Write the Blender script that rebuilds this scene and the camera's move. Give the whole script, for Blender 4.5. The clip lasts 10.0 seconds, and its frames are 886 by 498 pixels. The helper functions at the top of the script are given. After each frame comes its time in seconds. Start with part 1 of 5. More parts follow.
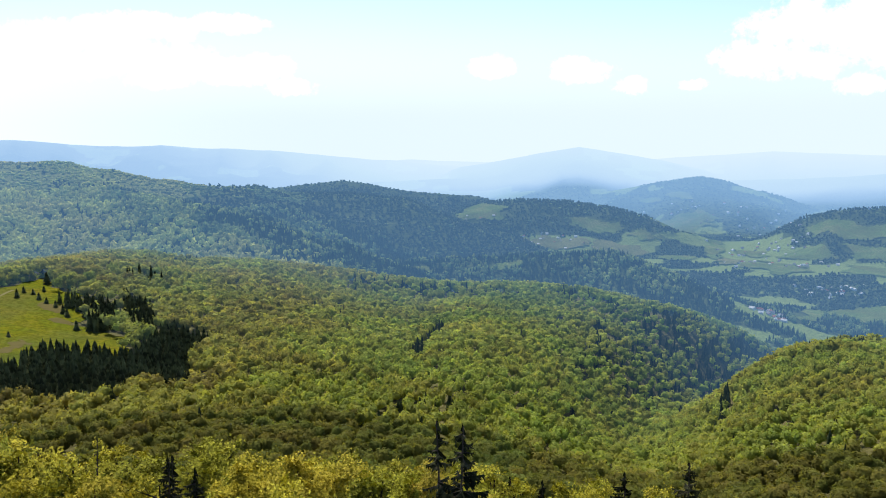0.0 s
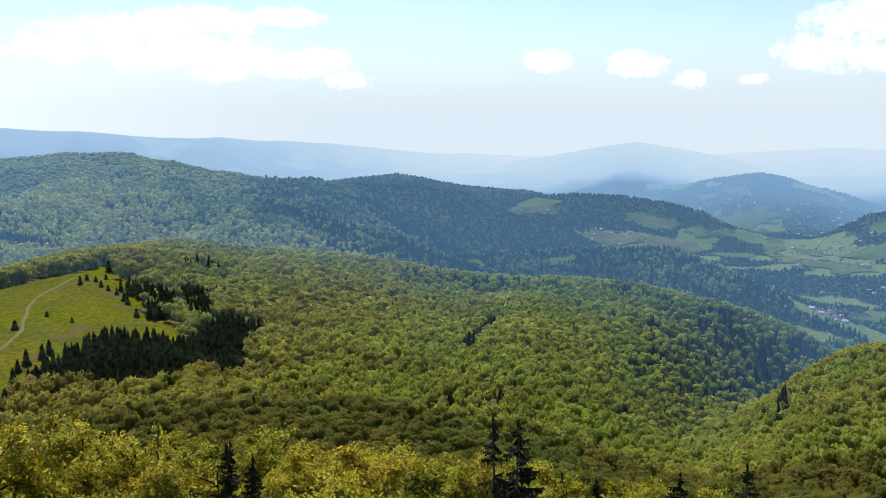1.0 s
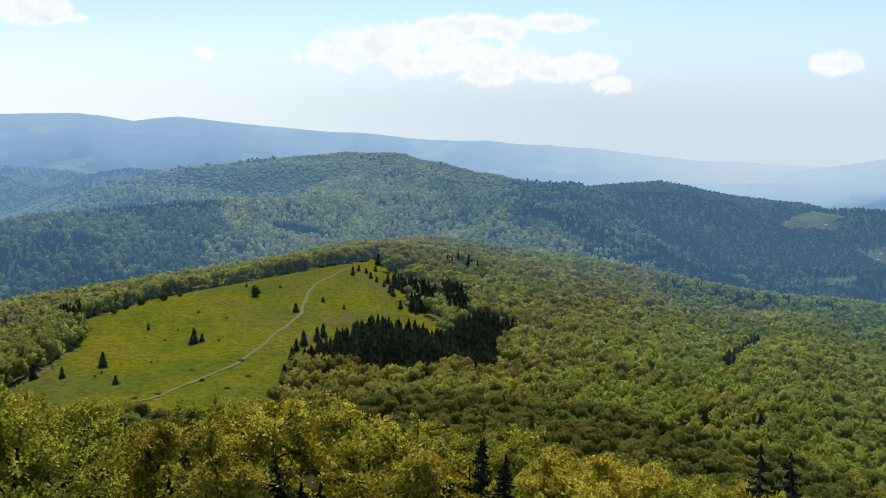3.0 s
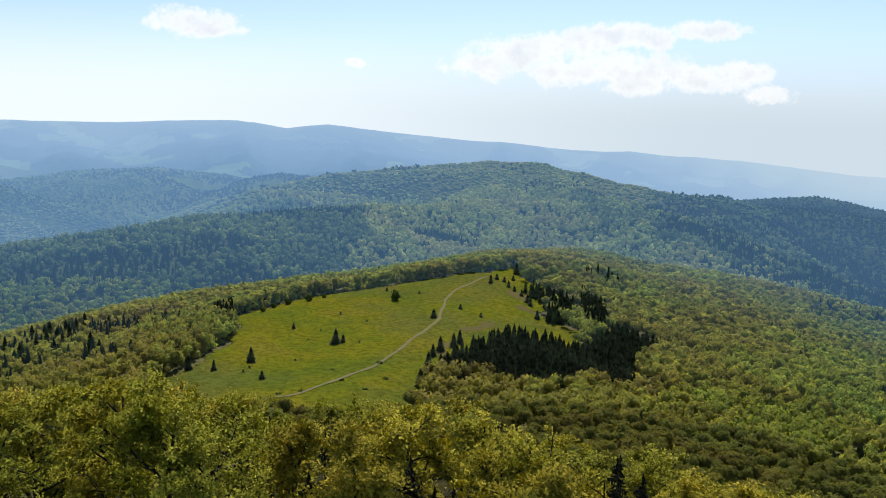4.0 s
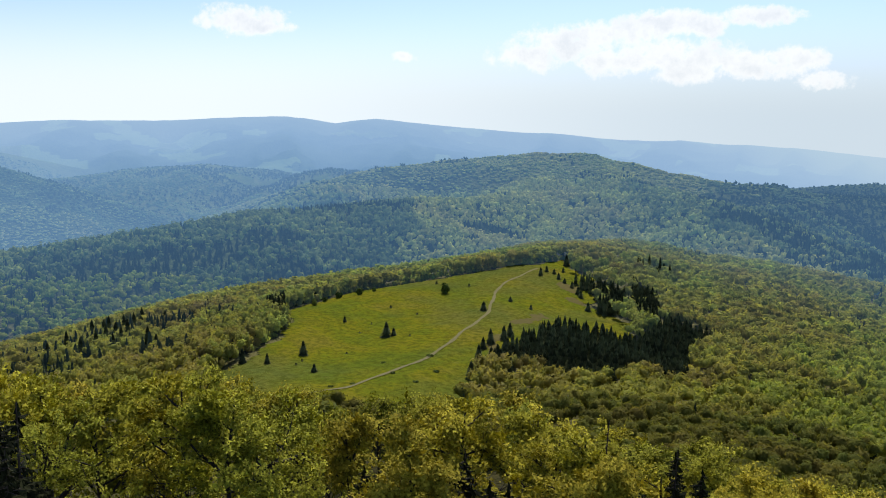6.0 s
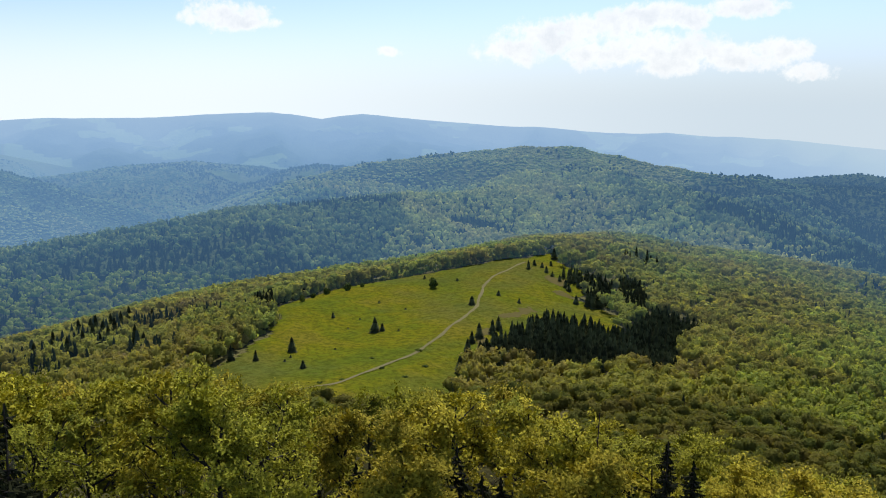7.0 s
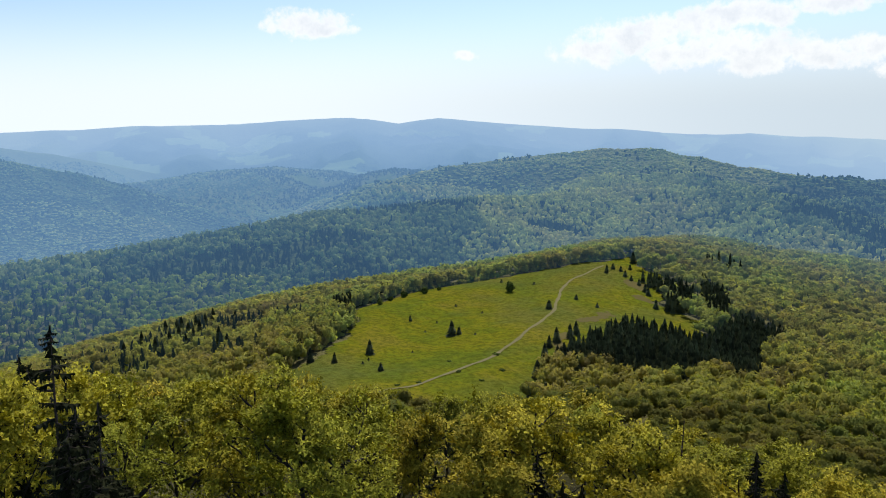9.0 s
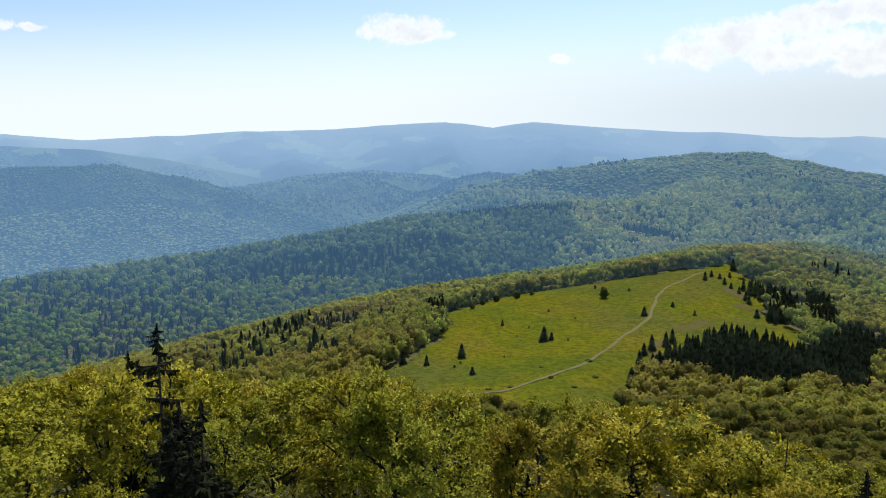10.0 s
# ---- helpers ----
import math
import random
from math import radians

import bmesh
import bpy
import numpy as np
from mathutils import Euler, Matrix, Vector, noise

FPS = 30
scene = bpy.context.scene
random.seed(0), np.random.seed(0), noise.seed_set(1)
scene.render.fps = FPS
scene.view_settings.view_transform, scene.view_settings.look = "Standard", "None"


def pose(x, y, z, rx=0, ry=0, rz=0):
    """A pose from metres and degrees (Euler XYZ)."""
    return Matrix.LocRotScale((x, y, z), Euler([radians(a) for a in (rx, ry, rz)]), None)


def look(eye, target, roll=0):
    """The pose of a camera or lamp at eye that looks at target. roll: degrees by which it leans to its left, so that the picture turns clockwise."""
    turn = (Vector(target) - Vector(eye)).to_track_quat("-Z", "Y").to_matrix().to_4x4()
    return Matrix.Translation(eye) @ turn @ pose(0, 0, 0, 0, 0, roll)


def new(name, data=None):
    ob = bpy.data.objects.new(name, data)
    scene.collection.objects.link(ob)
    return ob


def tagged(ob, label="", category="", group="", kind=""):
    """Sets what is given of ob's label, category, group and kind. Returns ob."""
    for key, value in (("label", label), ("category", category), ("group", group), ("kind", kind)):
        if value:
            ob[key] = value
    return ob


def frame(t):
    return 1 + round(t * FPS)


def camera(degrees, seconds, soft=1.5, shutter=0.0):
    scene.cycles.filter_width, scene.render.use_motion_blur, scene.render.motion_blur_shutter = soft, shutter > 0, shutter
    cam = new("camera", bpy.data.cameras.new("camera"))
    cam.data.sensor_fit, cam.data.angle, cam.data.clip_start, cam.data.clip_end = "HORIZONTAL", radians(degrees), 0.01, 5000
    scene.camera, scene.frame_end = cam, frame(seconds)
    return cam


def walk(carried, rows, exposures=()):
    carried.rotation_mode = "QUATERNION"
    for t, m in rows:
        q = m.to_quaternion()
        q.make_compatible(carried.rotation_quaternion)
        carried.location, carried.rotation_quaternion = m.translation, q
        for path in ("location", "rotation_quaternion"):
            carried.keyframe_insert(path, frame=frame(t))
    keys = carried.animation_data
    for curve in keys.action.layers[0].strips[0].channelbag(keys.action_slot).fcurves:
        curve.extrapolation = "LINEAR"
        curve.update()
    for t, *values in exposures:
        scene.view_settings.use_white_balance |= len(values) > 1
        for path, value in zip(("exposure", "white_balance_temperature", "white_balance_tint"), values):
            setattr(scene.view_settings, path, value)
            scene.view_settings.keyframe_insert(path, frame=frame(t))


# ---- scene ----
EYE = 26.0                                    # height of the eye over the summit's ground


def stand(t):
    """Where the camera is carried along the lookout's rail."""
    s = min(t, 2.2) / 2.2
    u = max(0.0, t - 2.2) / 7.8
    return -0.4 * s - 0.8 * u, 0.12 * s + 0.25 * u


TURNS = (
    (0.0, 0.00, -7.46, 0.36),
    (0.5, 2.54, -7.85, 0.18),
    (1.0, 3.58, -7.87, 0.03),
    (1.5, 10.01, -7.88, 0.14),
    (2.0, 18.40, -7.39, -0.55),
    (2.2, 18.82, -7.41, -0.61),
    (3.3, 23.36, -7.97, -0.57),
    (3.5, 25.97, -7.90, -0.14),
    (4.0, 30.24, -7.25, -1.50),
    (4.5, 29.14, -6.91, -0.55),
    (5.0, 30.51, -7.45, -0.25),
    (5.2, 31.58, -7.64, -0.39),
    (6.3, 33.46, -7.78, -0.46),
    (6.5, 32.02, -8.00, -0.08),
    (7.0, 32.49, -8.14, 0.05),
    (7.5, 37.34, -7.97, 0.37),
    (8.0, 35.94, -7.86, 0.93),
    (8.5, 33.94, -8.10, 1.25),
    (9.0, 37.54, -7.87, 0.75),
    (9.5, 41.66, -7.44, 0.45),
    (10.0, 43.75, -7.50, 0.98),
)
cam = camera(54.56, 10.0, soft=1.0)
walk(cam, [(t, pose(*stand(t), EYE, 90 + p, r, y)) for t, y, p, r in TURNS],
     exposures=((0.0, 0.06), (0.5, 0.01), (1.0, -0.12), (2.0, -0.25), (3.5, -0.32), (10.0, -0.32)))

# ---- sky, sun ----
SUN_AZ, SUN_EL = 22.0, 57.0                   # degrees left of the y axis, degrees up


def link(tree, a, b):
    tree.links.new(a, b)


def math_node(tree, op, a, b=None, c=None, clamp=False):
    n = tree.nodes.new("ShaderNodeMath")
    n.operation, n.use_clamp = op, clamp
    for i, v in enumerate((a, b, c)):
        if v is None:
            continue
        if isinstance(v, (int, float)):
            n.inputs[i].default_value = v
        else:
            link(tree, v, n.inputs[i])
    return n.outputs[0]


def mix_color(tree, fac, a, b, blend="MIX"):
    n = tree.nodes.new("ShaderNodeMix")
    n.data_type, n.blend_type = "RGBA", blend
    for sock, v in ((n.inputs[0], fac), (n.inputs[6], a), (n.inputs[7], b)):
        if isinstance(v, (int, float)):
            sock.default_value = v
        elif isinstance(v, tuple):
            sock.default_value = (*v, 1)
        else:
            link(tree, v, sock)
    return n.outputs[2]


def noise_node(tree, vec, scale, detail=4, rough=0.55, out="Fac"):
    n = tree.nodes.new("ShaderNodeTexNoise")
    n.inputs["Scale"].default_value, n.inputs["Detail"].default_value, n.inputs["Roughness"].default_value = scale, detail, rough
    if vec is not None:
        link(tree, vec, n.inputs["Vector"])
    return n.outputs[out]


def ramp_node(tree, fac, stops):
    n = tree.nodes.new("ShaderNodeValToRGB")
    e = n.color_ramp.elements
    while len(e) < len(stops):
        e.new(0.5)
    for el, (p, c) in zip(e, stops):
        el.position, el.color = p, (*c, 1)
    link(tree, fac, n.inputs[0])
    return n.outputs[0]


def smooth(tree, v, lo, hi, to_lo=0.0, to_hi=1.0):
    n = tree.nodes.new("ShaderNodeMapRange")
    n.interpolation_type = "SMOOTHSTEP"
    link(tree, v, n.inputs[0])
    for i, x in enumerate((lo, hi, to_lo, to_hi)):
        n.inputs[i + 1].default_value = x
    return n.outputs[0]


# cumulus clouds: degrees left, degrees up, half width, half height
CLOUDS = (
    (27.9, 4.96, 2.83, 1.23), (25.8, 5.74, 3.30, 1.23), (23.3, 6.03, 3.30, 1.18), (21.3, 6.46, 2.83, 1.18), (18.9, 6.85, 3.77, 0.94), (17.2, 6.59, 2.36, 0.71),
    (22.3, 4.43, 3.30, 0.94), (19.5, 4.84, 3.77, 1.18), (16.8, 4.73, 3.30, 1.32), (17.8, 3.75, 2.36, 0.85), (13.3, 4.23, 3.30, 1.04), (11.4, 4.46, 1.89, 0.94),
    (9.7, 3.24, 1.89, 0.61), (13.4, 7.18, 2.83, 0.66), (46.3, 6.90, 3.30, 1.13), (48.1, 6.78, 1.51, 0.71), (44.6, 6.45, 2.12, 0.47),
    (36.0, 4.78, 0.90, 0.42), (70.1, 6.89, 0.66, 0.47), (68.7, 6.82, 0.94, 0.28), (-3.3, 4.51, 1.98, 0.80), (-8.9, 4.17, 2.08, 0.94), (-12.3, 3.15, 1.23, 0.71),
    (-15.8, 3.15, 1.23, 0.42), (-19.9, 4.58, 2.92, 1.42), (-22.6, 6.50, 4.30, 1.80), (-25.8, 6.60, 3.60, 2.20), (-25.5, 2.96, 1.70, 0.71), (-22.6, 4.25, 2.83, 1.04),
    (-27.7, 5.06, 3.77, 1.89),
)


def make_sky():
    world = bpy.data.worlds.new("sky")
    scene.world = world
    world.use_nodes = True
    t = world.node_tree
    t.nodes.clear()
    out = t.nodes.new("ShaderNodeOutputWorld")
    bg = t.nodes.new("ShaderNodeBackground")
    link(t, bg.outputs[0], out.inputs[0])
    bg.inputs[1].default_value = 0.118
    sky = t.nodes.new("ShaderNodeTexSky")
    sky.sky_type, sky.sun_disc = "NISHITA", False
    sky.sun_elevation, sky.sun_rotation = radians(SUN_EL), radians(-SUN_AZ)
    sky.altitude, sky.air_density, sky.dust_density, sky.ozone_density = 900, 1.0, 1.6, 1.2
    way = t.nodes.new("ShaderNodeTexCoord").outputs["Generated"]
    sep = t.nodes.new("ShaderNodeSeparateXYZ")
    link(t, way, sep.inputs[0])
    x, y, z = sep.outputs
    wob = t.nodes.new("ShaderNodeSeparateXYZ")
    link(t, noise_node(t, way, 26.0, 6, 0.6, "Color"), wob.inputs[0])
    deg = 180 / math.pi
    az = math_node(t, "MULTIPLY", math_node(t, "ARCTAN2", math_node(t, "MULTIPLY", x, -1.0), y), deg)
    el = math_node(t, "MULTIPLY", math_node(t, "ARCSINE", z), deg)
    azw = math_node(t, "ADD", az, math_node(t, "MULTIPLY", math_node(t, "SUBTRACT", wob.outputs[0], 0.5), 1.5))
    elw = math_node(t, "ADD", el, math_node(t, "MULTIPLY", math_node(t, "SUBTRACT", wob.outputs[1], 0.5), 0.9))
    best = None
    for a, e, w, h in CLOUDS:
        dx = math_node(t, "MULTIPLY", math_node(t, "SUBTRACT", azw, a), 1 / w)
        dy = math_node(t, "MULTIPLY", math_node(t, "SUBTRACT", elw, e), 1 / h)
        d = math_node(t, "SUBTRACT", 1.0, math_node(t, "ADD", math_node(t, "MULTIPLY", dx, dx), math_node(t, "MULTIPLY", dy, dy)))
        best = d if best is None else math_node(t, "MAXIMUM", best, d)
    fine = noise_node(t, way, 95.0, 6, 0.65)
    billow = noise_node(t, way, 38.0, 4, 0.6)
    puff = math_node(t, "ADD", best, math_node(t, "MULTIPLY", math_node(t, "SUBTRACT", fine, 0.5), 1.7))
    puff = math_node(t, "ADD", puff, math_node(t, "MULTIPLY", math_node(t, "SUBTRACT", billow, 0.5), 2.2))
    cover = smooth(t, puff, -0.05, 0.85, 0.0, 0.93)
    shade = smooth(t, math_node(t, "ADD", puff, math_node(t, "MULTIPLY", math_node(t, "SUBTRACT", wob.outputs[1], 0.5), 2.0)), 0.3, 2.0)
    cloud = mix_color(t, shade, (10.7, 10.9, 11.0), (8.4, 8.9, 9.5))
    veil = smooth(t, el, 8.4, 0.8, 0.0, 1.0)
    lit = mix_color(t, smooth(t, el, 9.0, 30.0), (1.38, 1.45, 1.72), (1.0, 1.0, 1.0))
    blue = mix_color(t, 1.0, sky.outputs[0], lit, "MULTIPLY")
    rim = mix_color(t, smooth(t, az, 8.0, 52.0), (6.7, 7.8, 8.7), (9.6, 10.5, 11.1))
    base = mix_color(t, veil, blue, rim)
    link(t, mix_color(t, cover, base, cloud), bg.inputs[0])


make_sky()
sun = new("sun", bpy.data.lights.new("sun", "SUN"))
sun.data.energy, sun.data.angle, sun.data.color = 4.8, radians(0.6), (1.0, 0.95, 0.86)
sun.matrix_world = look((0, 0, 900), (math.sin(radians(SUN_AZ)) * 500, -math.cos(radians(SUN_AZ)) * 500, 900 - 500 * math.tan(radians(SUN_EL))))
tagged(sun, kind="structure")

# ---- materials ----
def blank(name):
    m = bpy.data.materials.new(name)
    m.use_nodes = True
    t = m.node_tree
    t.nodes.clear()
    return m, t, t.nodes.new("ShaderNodeOutputMaterial")


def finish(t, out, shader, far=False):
    """Links the shader; with far set, paints distance haze as bluish emission by distance from the origin."""
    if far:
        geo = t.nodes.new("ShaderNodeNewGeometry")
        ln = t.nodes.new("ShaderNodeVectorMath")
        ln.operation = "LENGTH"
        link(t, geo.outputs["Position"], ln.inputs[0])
        # Haze strength by distance, painted on from 450 m outwards.
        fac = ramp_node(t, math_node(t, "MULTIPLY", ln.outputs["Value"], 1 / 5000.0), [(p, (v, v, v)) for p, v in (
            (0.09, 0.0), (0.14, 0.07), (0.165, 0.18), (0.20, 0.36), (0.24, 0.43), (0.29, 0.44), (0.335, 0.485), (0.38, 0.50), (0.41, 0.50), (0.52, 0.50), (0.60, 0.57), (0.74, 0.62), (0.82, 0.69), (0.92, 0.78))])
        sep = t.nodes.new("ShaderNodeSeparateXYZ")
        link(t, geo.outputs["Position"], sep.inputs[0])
        clear = smooth(t, sep.outputs[0], -650.0, -1500.0, 0.66, 1.0)      # painted haze made weaker towards the right
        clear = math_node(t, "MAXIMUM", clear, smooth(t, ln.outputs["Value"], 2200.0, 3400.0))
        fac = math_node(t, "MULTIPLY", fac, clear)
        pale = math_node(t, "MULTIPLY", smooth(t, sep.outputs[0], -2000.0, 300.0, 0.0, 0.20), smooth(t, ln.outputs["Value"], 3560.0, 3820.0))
        fac = math_node(t, "ADD", fac, pale)                              # painted haze made stronger on the far ranges at the right
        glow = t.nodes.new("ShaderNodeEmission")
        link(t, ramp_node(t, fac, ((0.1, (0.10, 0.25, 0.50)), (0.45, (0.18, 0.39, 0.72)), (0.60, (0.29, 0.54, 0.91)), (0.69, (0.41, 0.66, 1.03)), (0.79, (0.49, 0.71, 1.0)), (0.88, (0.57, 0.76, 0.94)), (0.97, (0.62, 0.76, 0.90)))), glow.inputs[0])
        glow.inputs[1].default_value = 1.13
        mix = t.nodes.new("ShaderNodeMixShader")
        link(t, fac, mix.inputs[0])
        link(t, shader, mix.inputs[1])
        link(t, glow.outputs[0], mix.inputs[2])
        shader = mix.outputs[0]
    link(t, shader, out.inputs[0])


def bsdf(t, color, rough=0.8, normal=None, spec=0.2):
    b = t.nodes.new("ShaderNodeBsdfPrincipled")
    if isinstance(color, tuple):
        b.inputs["Base Color"].default_value = (*color, 1)
    else:
        link(t, color, b.inputs["Base Color"])
    b.inputs["Roughness"].default_value = rough
    b.inputs["Specular IOR Level"].default_value = spec
    if normal is not None:
        link(t, normal, b.inputs["Normal"])
    return b.outputs[0]


def bump(t, height, strength=0.5, dist=0.1):
    b = t.nodes.new("ShaderNodeBump")
    b.inputs["Strength"].default_value, b.inputs["Distance"].default_value = strength, dist
    link(t, height, b.inputs["Height"])
    return b.outputs[0]


def where(t):
    return t.nodes.new("ShaderNodeNewGeometry").outputs["Position"]


def leaf_material(name, stops, translucent=0.35, far=False, patch=0.011, by="tint", calm=False):
    """Foliage: colour by tree (tint), by leaf, by large patches of the wood, and by painted shade of hollows."""
    m, t, out = blank(name)
    if by == "tint":
        a = t.nodes.new("ShaderNodeAttribute")
        a.attribute_name = "tint"
        one = a.outputs["Fac"]
    else:
        one = t.nodes.new("ShaderNodeObjectInfo").outputs["Random"]
    geo = t.nodes.new("ShaderNodeNewGeometry")
    isl = geo.outputs["Random Per Island"]
    big = noise_node(t, geo.outputs["Position"], patch, 2)
    v = math_node(t, "ADD", math_node(t, "MULTIPLY", one, 0.55 if by == "tint" else 0.75), math_node(t, "MULTIPLY", smooth(t, big, 0.3, 0.7), 0.35 if by == "tint" else 0.15))
    v = math_node(t, "ADD", v, math_node(t, "MULTIPLY", isl, 0.10), clamp=True)
    col = ramp_node(t, v, stops)
    val = math_node(t, "ADD", math_node(t, "MULTIPLY", isl, 0.3 if far else 1.1), 0.86 if far else 0.45)
    each = t.nodes.new("ShaderNodeTexWhiteNoise")
    each.noise_dimensions = "1D"
    link(t, math_node(t, "MULTIPLY", one, 913.7), each.inputs["W"])
    val = math_node(t, "MULTIPLY", val, math_node(t, "ADD", math_node(t, "MULTIPLY", each.outputs["Value"], 0.2 if calm else 0.36), 0.9 if calm else 0.82))
    # Random darker patches paint in shaded creases between mounds of crowns.
    hollows = noise_node(t, geo.outputs["Position"], 0.035, 3, 0.6)
    val = math_node(t, "MULTIPLY", val, smooth(t, hollows, 0.3, 0.7, 0.8, 1.2))
    col = mix_color(t, 1.0, col, val, "MULTIPLY")
    relief = None
    if far and not calm:
        leaf = noise_node(t, geo.outputs["Position"], 0.9, 4, 0.75)
        col = mix_color(t, 1.0, col, smooth(t, leaf, 0.3, 0.7, 0.85, 1.15), "MULTIPLY")
        relief = bump(t, leaf, 0.5, 0.6)
    b = bsdf(t, col, 0.65, relief, 0.03)
    if translucent:
        tr = t.nodes.new("ShaderNodeBsdfTranslucent")
        link(t, mix_color(t, 1.0, col, (1.2, 1.15, 0.65), "MULTIPLY"), tr.inputs[0])
        mix = t.nodes.new("ShaderNodeMixShader")
        mix.inputs[0].default_value = translucent
        link(t, b, mix.inputs[1])
        link(t, tr.outputs[0], mix.inputs[2])
        b = mix.outputs[0]
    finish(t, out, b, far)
    return m


BEECH = ((0, (0.187, 0.275, 0.056)), (0.25, (0.262, 0.318, 0.066)), (0.5, (0.290, 0.300, 0.065)), (0.75, (0.282, 0.256, 0.062)), (0.9, (0.240, 0.205, 0.068)), (1, (0.195, 0.160, 0.074)))
# Bluer, greyer low greens than BEECH: part of the distance haze in the colour.
FARBEECH = ((0, (0.088, 0.142, 0.066)), (0.3, (0.155, 0.212, 0.092)), (0.6, (0.335, 0.380, 0.130)), (0.85, (0.397, 0.403, 0.142)), (1, (0.347, 0.325, 0.152)))
FRESH = ((0.0, (0.211, 0.226, 0.025)), (0.4, (0.282, 0.272, 0.026)), (0.75, (0.320, 0.276, 0.025)), (1.0, (0.283, 0.222, 0.029)))
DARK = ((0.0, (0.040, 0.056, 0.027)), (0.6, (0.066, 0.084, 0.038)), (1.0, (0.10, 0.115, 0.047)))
M_FRESH = leaf_material("young_beech_leaves", FRESH, 0.15, by="object", patch=0.03)
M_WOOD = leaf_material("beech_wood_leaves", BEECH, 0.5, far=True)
# Beech colours dimmed for the near slope: its backlit shade is painted in.
M_DIMWOOD = leaf_material("dimmed_beech_leaves", ((0.0, (0.090, 0.130, 0.029)), (0.25, (0.137, 0.166, 0.037)), (0.5, (0.168, 0.172, 0.037)), (0.75, (0.181, 0.161, 0.037)), (1.0, (0.121, 0.095, 0.041))), 0.5, far=True, patch=0.03)
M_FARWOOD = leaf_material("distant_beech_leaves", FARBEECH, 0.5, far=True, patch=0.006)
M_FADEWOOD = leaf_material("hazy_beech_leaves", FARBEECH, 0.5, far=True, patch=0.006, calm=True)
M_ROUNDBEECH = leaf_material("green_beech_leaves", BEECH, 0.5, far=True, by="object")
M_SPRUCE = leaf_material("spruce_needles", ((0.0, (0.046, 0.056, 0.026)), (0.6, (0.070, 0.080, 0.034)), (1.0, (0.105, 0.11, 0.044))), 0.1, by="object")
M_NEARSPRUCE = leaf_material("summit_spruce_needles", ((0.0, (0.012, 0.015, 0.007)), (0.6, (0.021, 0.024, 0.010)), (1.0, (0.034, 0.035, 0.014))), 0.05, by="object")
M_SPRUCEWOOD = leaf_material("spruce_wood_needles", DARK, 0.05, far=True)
# Needles shifted slightly to blue-green, distance haze put into their colour.
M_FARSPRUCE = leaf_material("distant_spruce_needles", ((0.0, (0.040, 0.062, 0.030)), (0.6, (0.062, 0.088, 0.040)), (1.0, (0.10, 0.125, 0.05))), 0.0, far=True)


def bark_material(name, c1, c2):
    m, t, out = blank(name)
    p = where(t)
    n = noise_node(t, p, 9.0, 6)
    col = mix_color(t, n, c1, c2)
    finish(t, out, bsdf(t, col, 0.9, bump(t, noise_node(t, p, 30.0, 5), 0.6, 0.03)))
    return m


M_BARK = bark_material("beech_bark", (0.014, 0.012, 0.010), (0.05, 0.044, 0.036))
M_SPRUCEBARK = bark_material("spruce_bark", (0.03, 0.022, 0.018), (0.09, 0.07, 0.055))


def ground_material():
    """Leaf litter in the near woods, darkened close in as painted shade; farther off, the mixed woods and fields of the
    country.
    """
    m, t, out = blank("wooded_ground")
    p = where(t)
    n1 = noise_node(t, p, 0.0042, 6, 0.6)
    crowns = noise_node(t, p, 0.09, 3, 0.7)
    wood = mix_color(t, smooth(t, crowns, 0.3, 0.7), (0.030, 0.048, 0.020), (0.075, 0.10, 0.034))
    wood = mix_color(t, smooth(t, noise_node(t, p, 0.0065, 5, 0.6), 0.47, 0.56), wood, (0.075, 0.10, 0.040))
    field = mix_color(t, noise_node(t, p, 0.012, 3), (0.14, 0.20, 0.055), (0.20, 0.25, 0.085))
    bare = t.nodes.new("ShaderNodeAttribute")
    bare.attribute_name = "tint"
    sep = t.nodes.new("ShaderNodeSeparateXYZ")
    link(t, p, sep.inputs[0])
    beech = math_node(t, "MULTIPLY", smooth(t, math_node(t, "ADD", sep.outputs[0], math_node(t, "MULTIPLY", n1, 300.0)), -230.0, -420.0), smooth(t, sep.outputs[1], 2150.0, 1950.0))
    beech = math_node(t, "MULTIPLY", beech, smooth(t, sep.outputs[1], 1450.0, 1600.0))
    wood = mix_color(t, beech, wood, mix_color(t, crowns, (0.10, 0.125, 0.048), (0.21, 0.235, 0.085)))      # ground painted lighter on the mountain, to soften dark gaps between crowns
    openland = smooth(t, math_node(t, "ADD", bare.outputs["Fac"], math_node(t, "MULTIPLY", math_node(t, "SUBTRACT", n1, 0.5), 0.8)), 0.35, 0.65)
    land = mix_color(t, openland, wood, field)
    ln = t.nodes.new("ShaderNodeVectorMath")
    ln.operation = "LENGTH"
    link(t, p, ln.inputs[0])
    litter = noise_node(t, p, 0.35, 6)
    # Near-black litter close in paints the shade below the summit's trees.
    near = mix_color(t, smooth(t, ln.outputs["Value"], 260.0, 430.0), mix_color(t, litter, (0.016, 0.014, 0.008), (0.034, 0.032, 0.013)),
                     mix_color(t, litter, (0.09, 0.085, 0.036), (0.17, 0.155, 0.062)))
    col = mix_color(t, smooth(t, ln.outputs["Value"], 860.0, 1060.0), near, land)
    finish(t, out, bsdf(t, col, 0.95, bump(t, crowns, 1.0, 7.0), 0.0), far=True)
    return m


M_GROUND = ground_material()


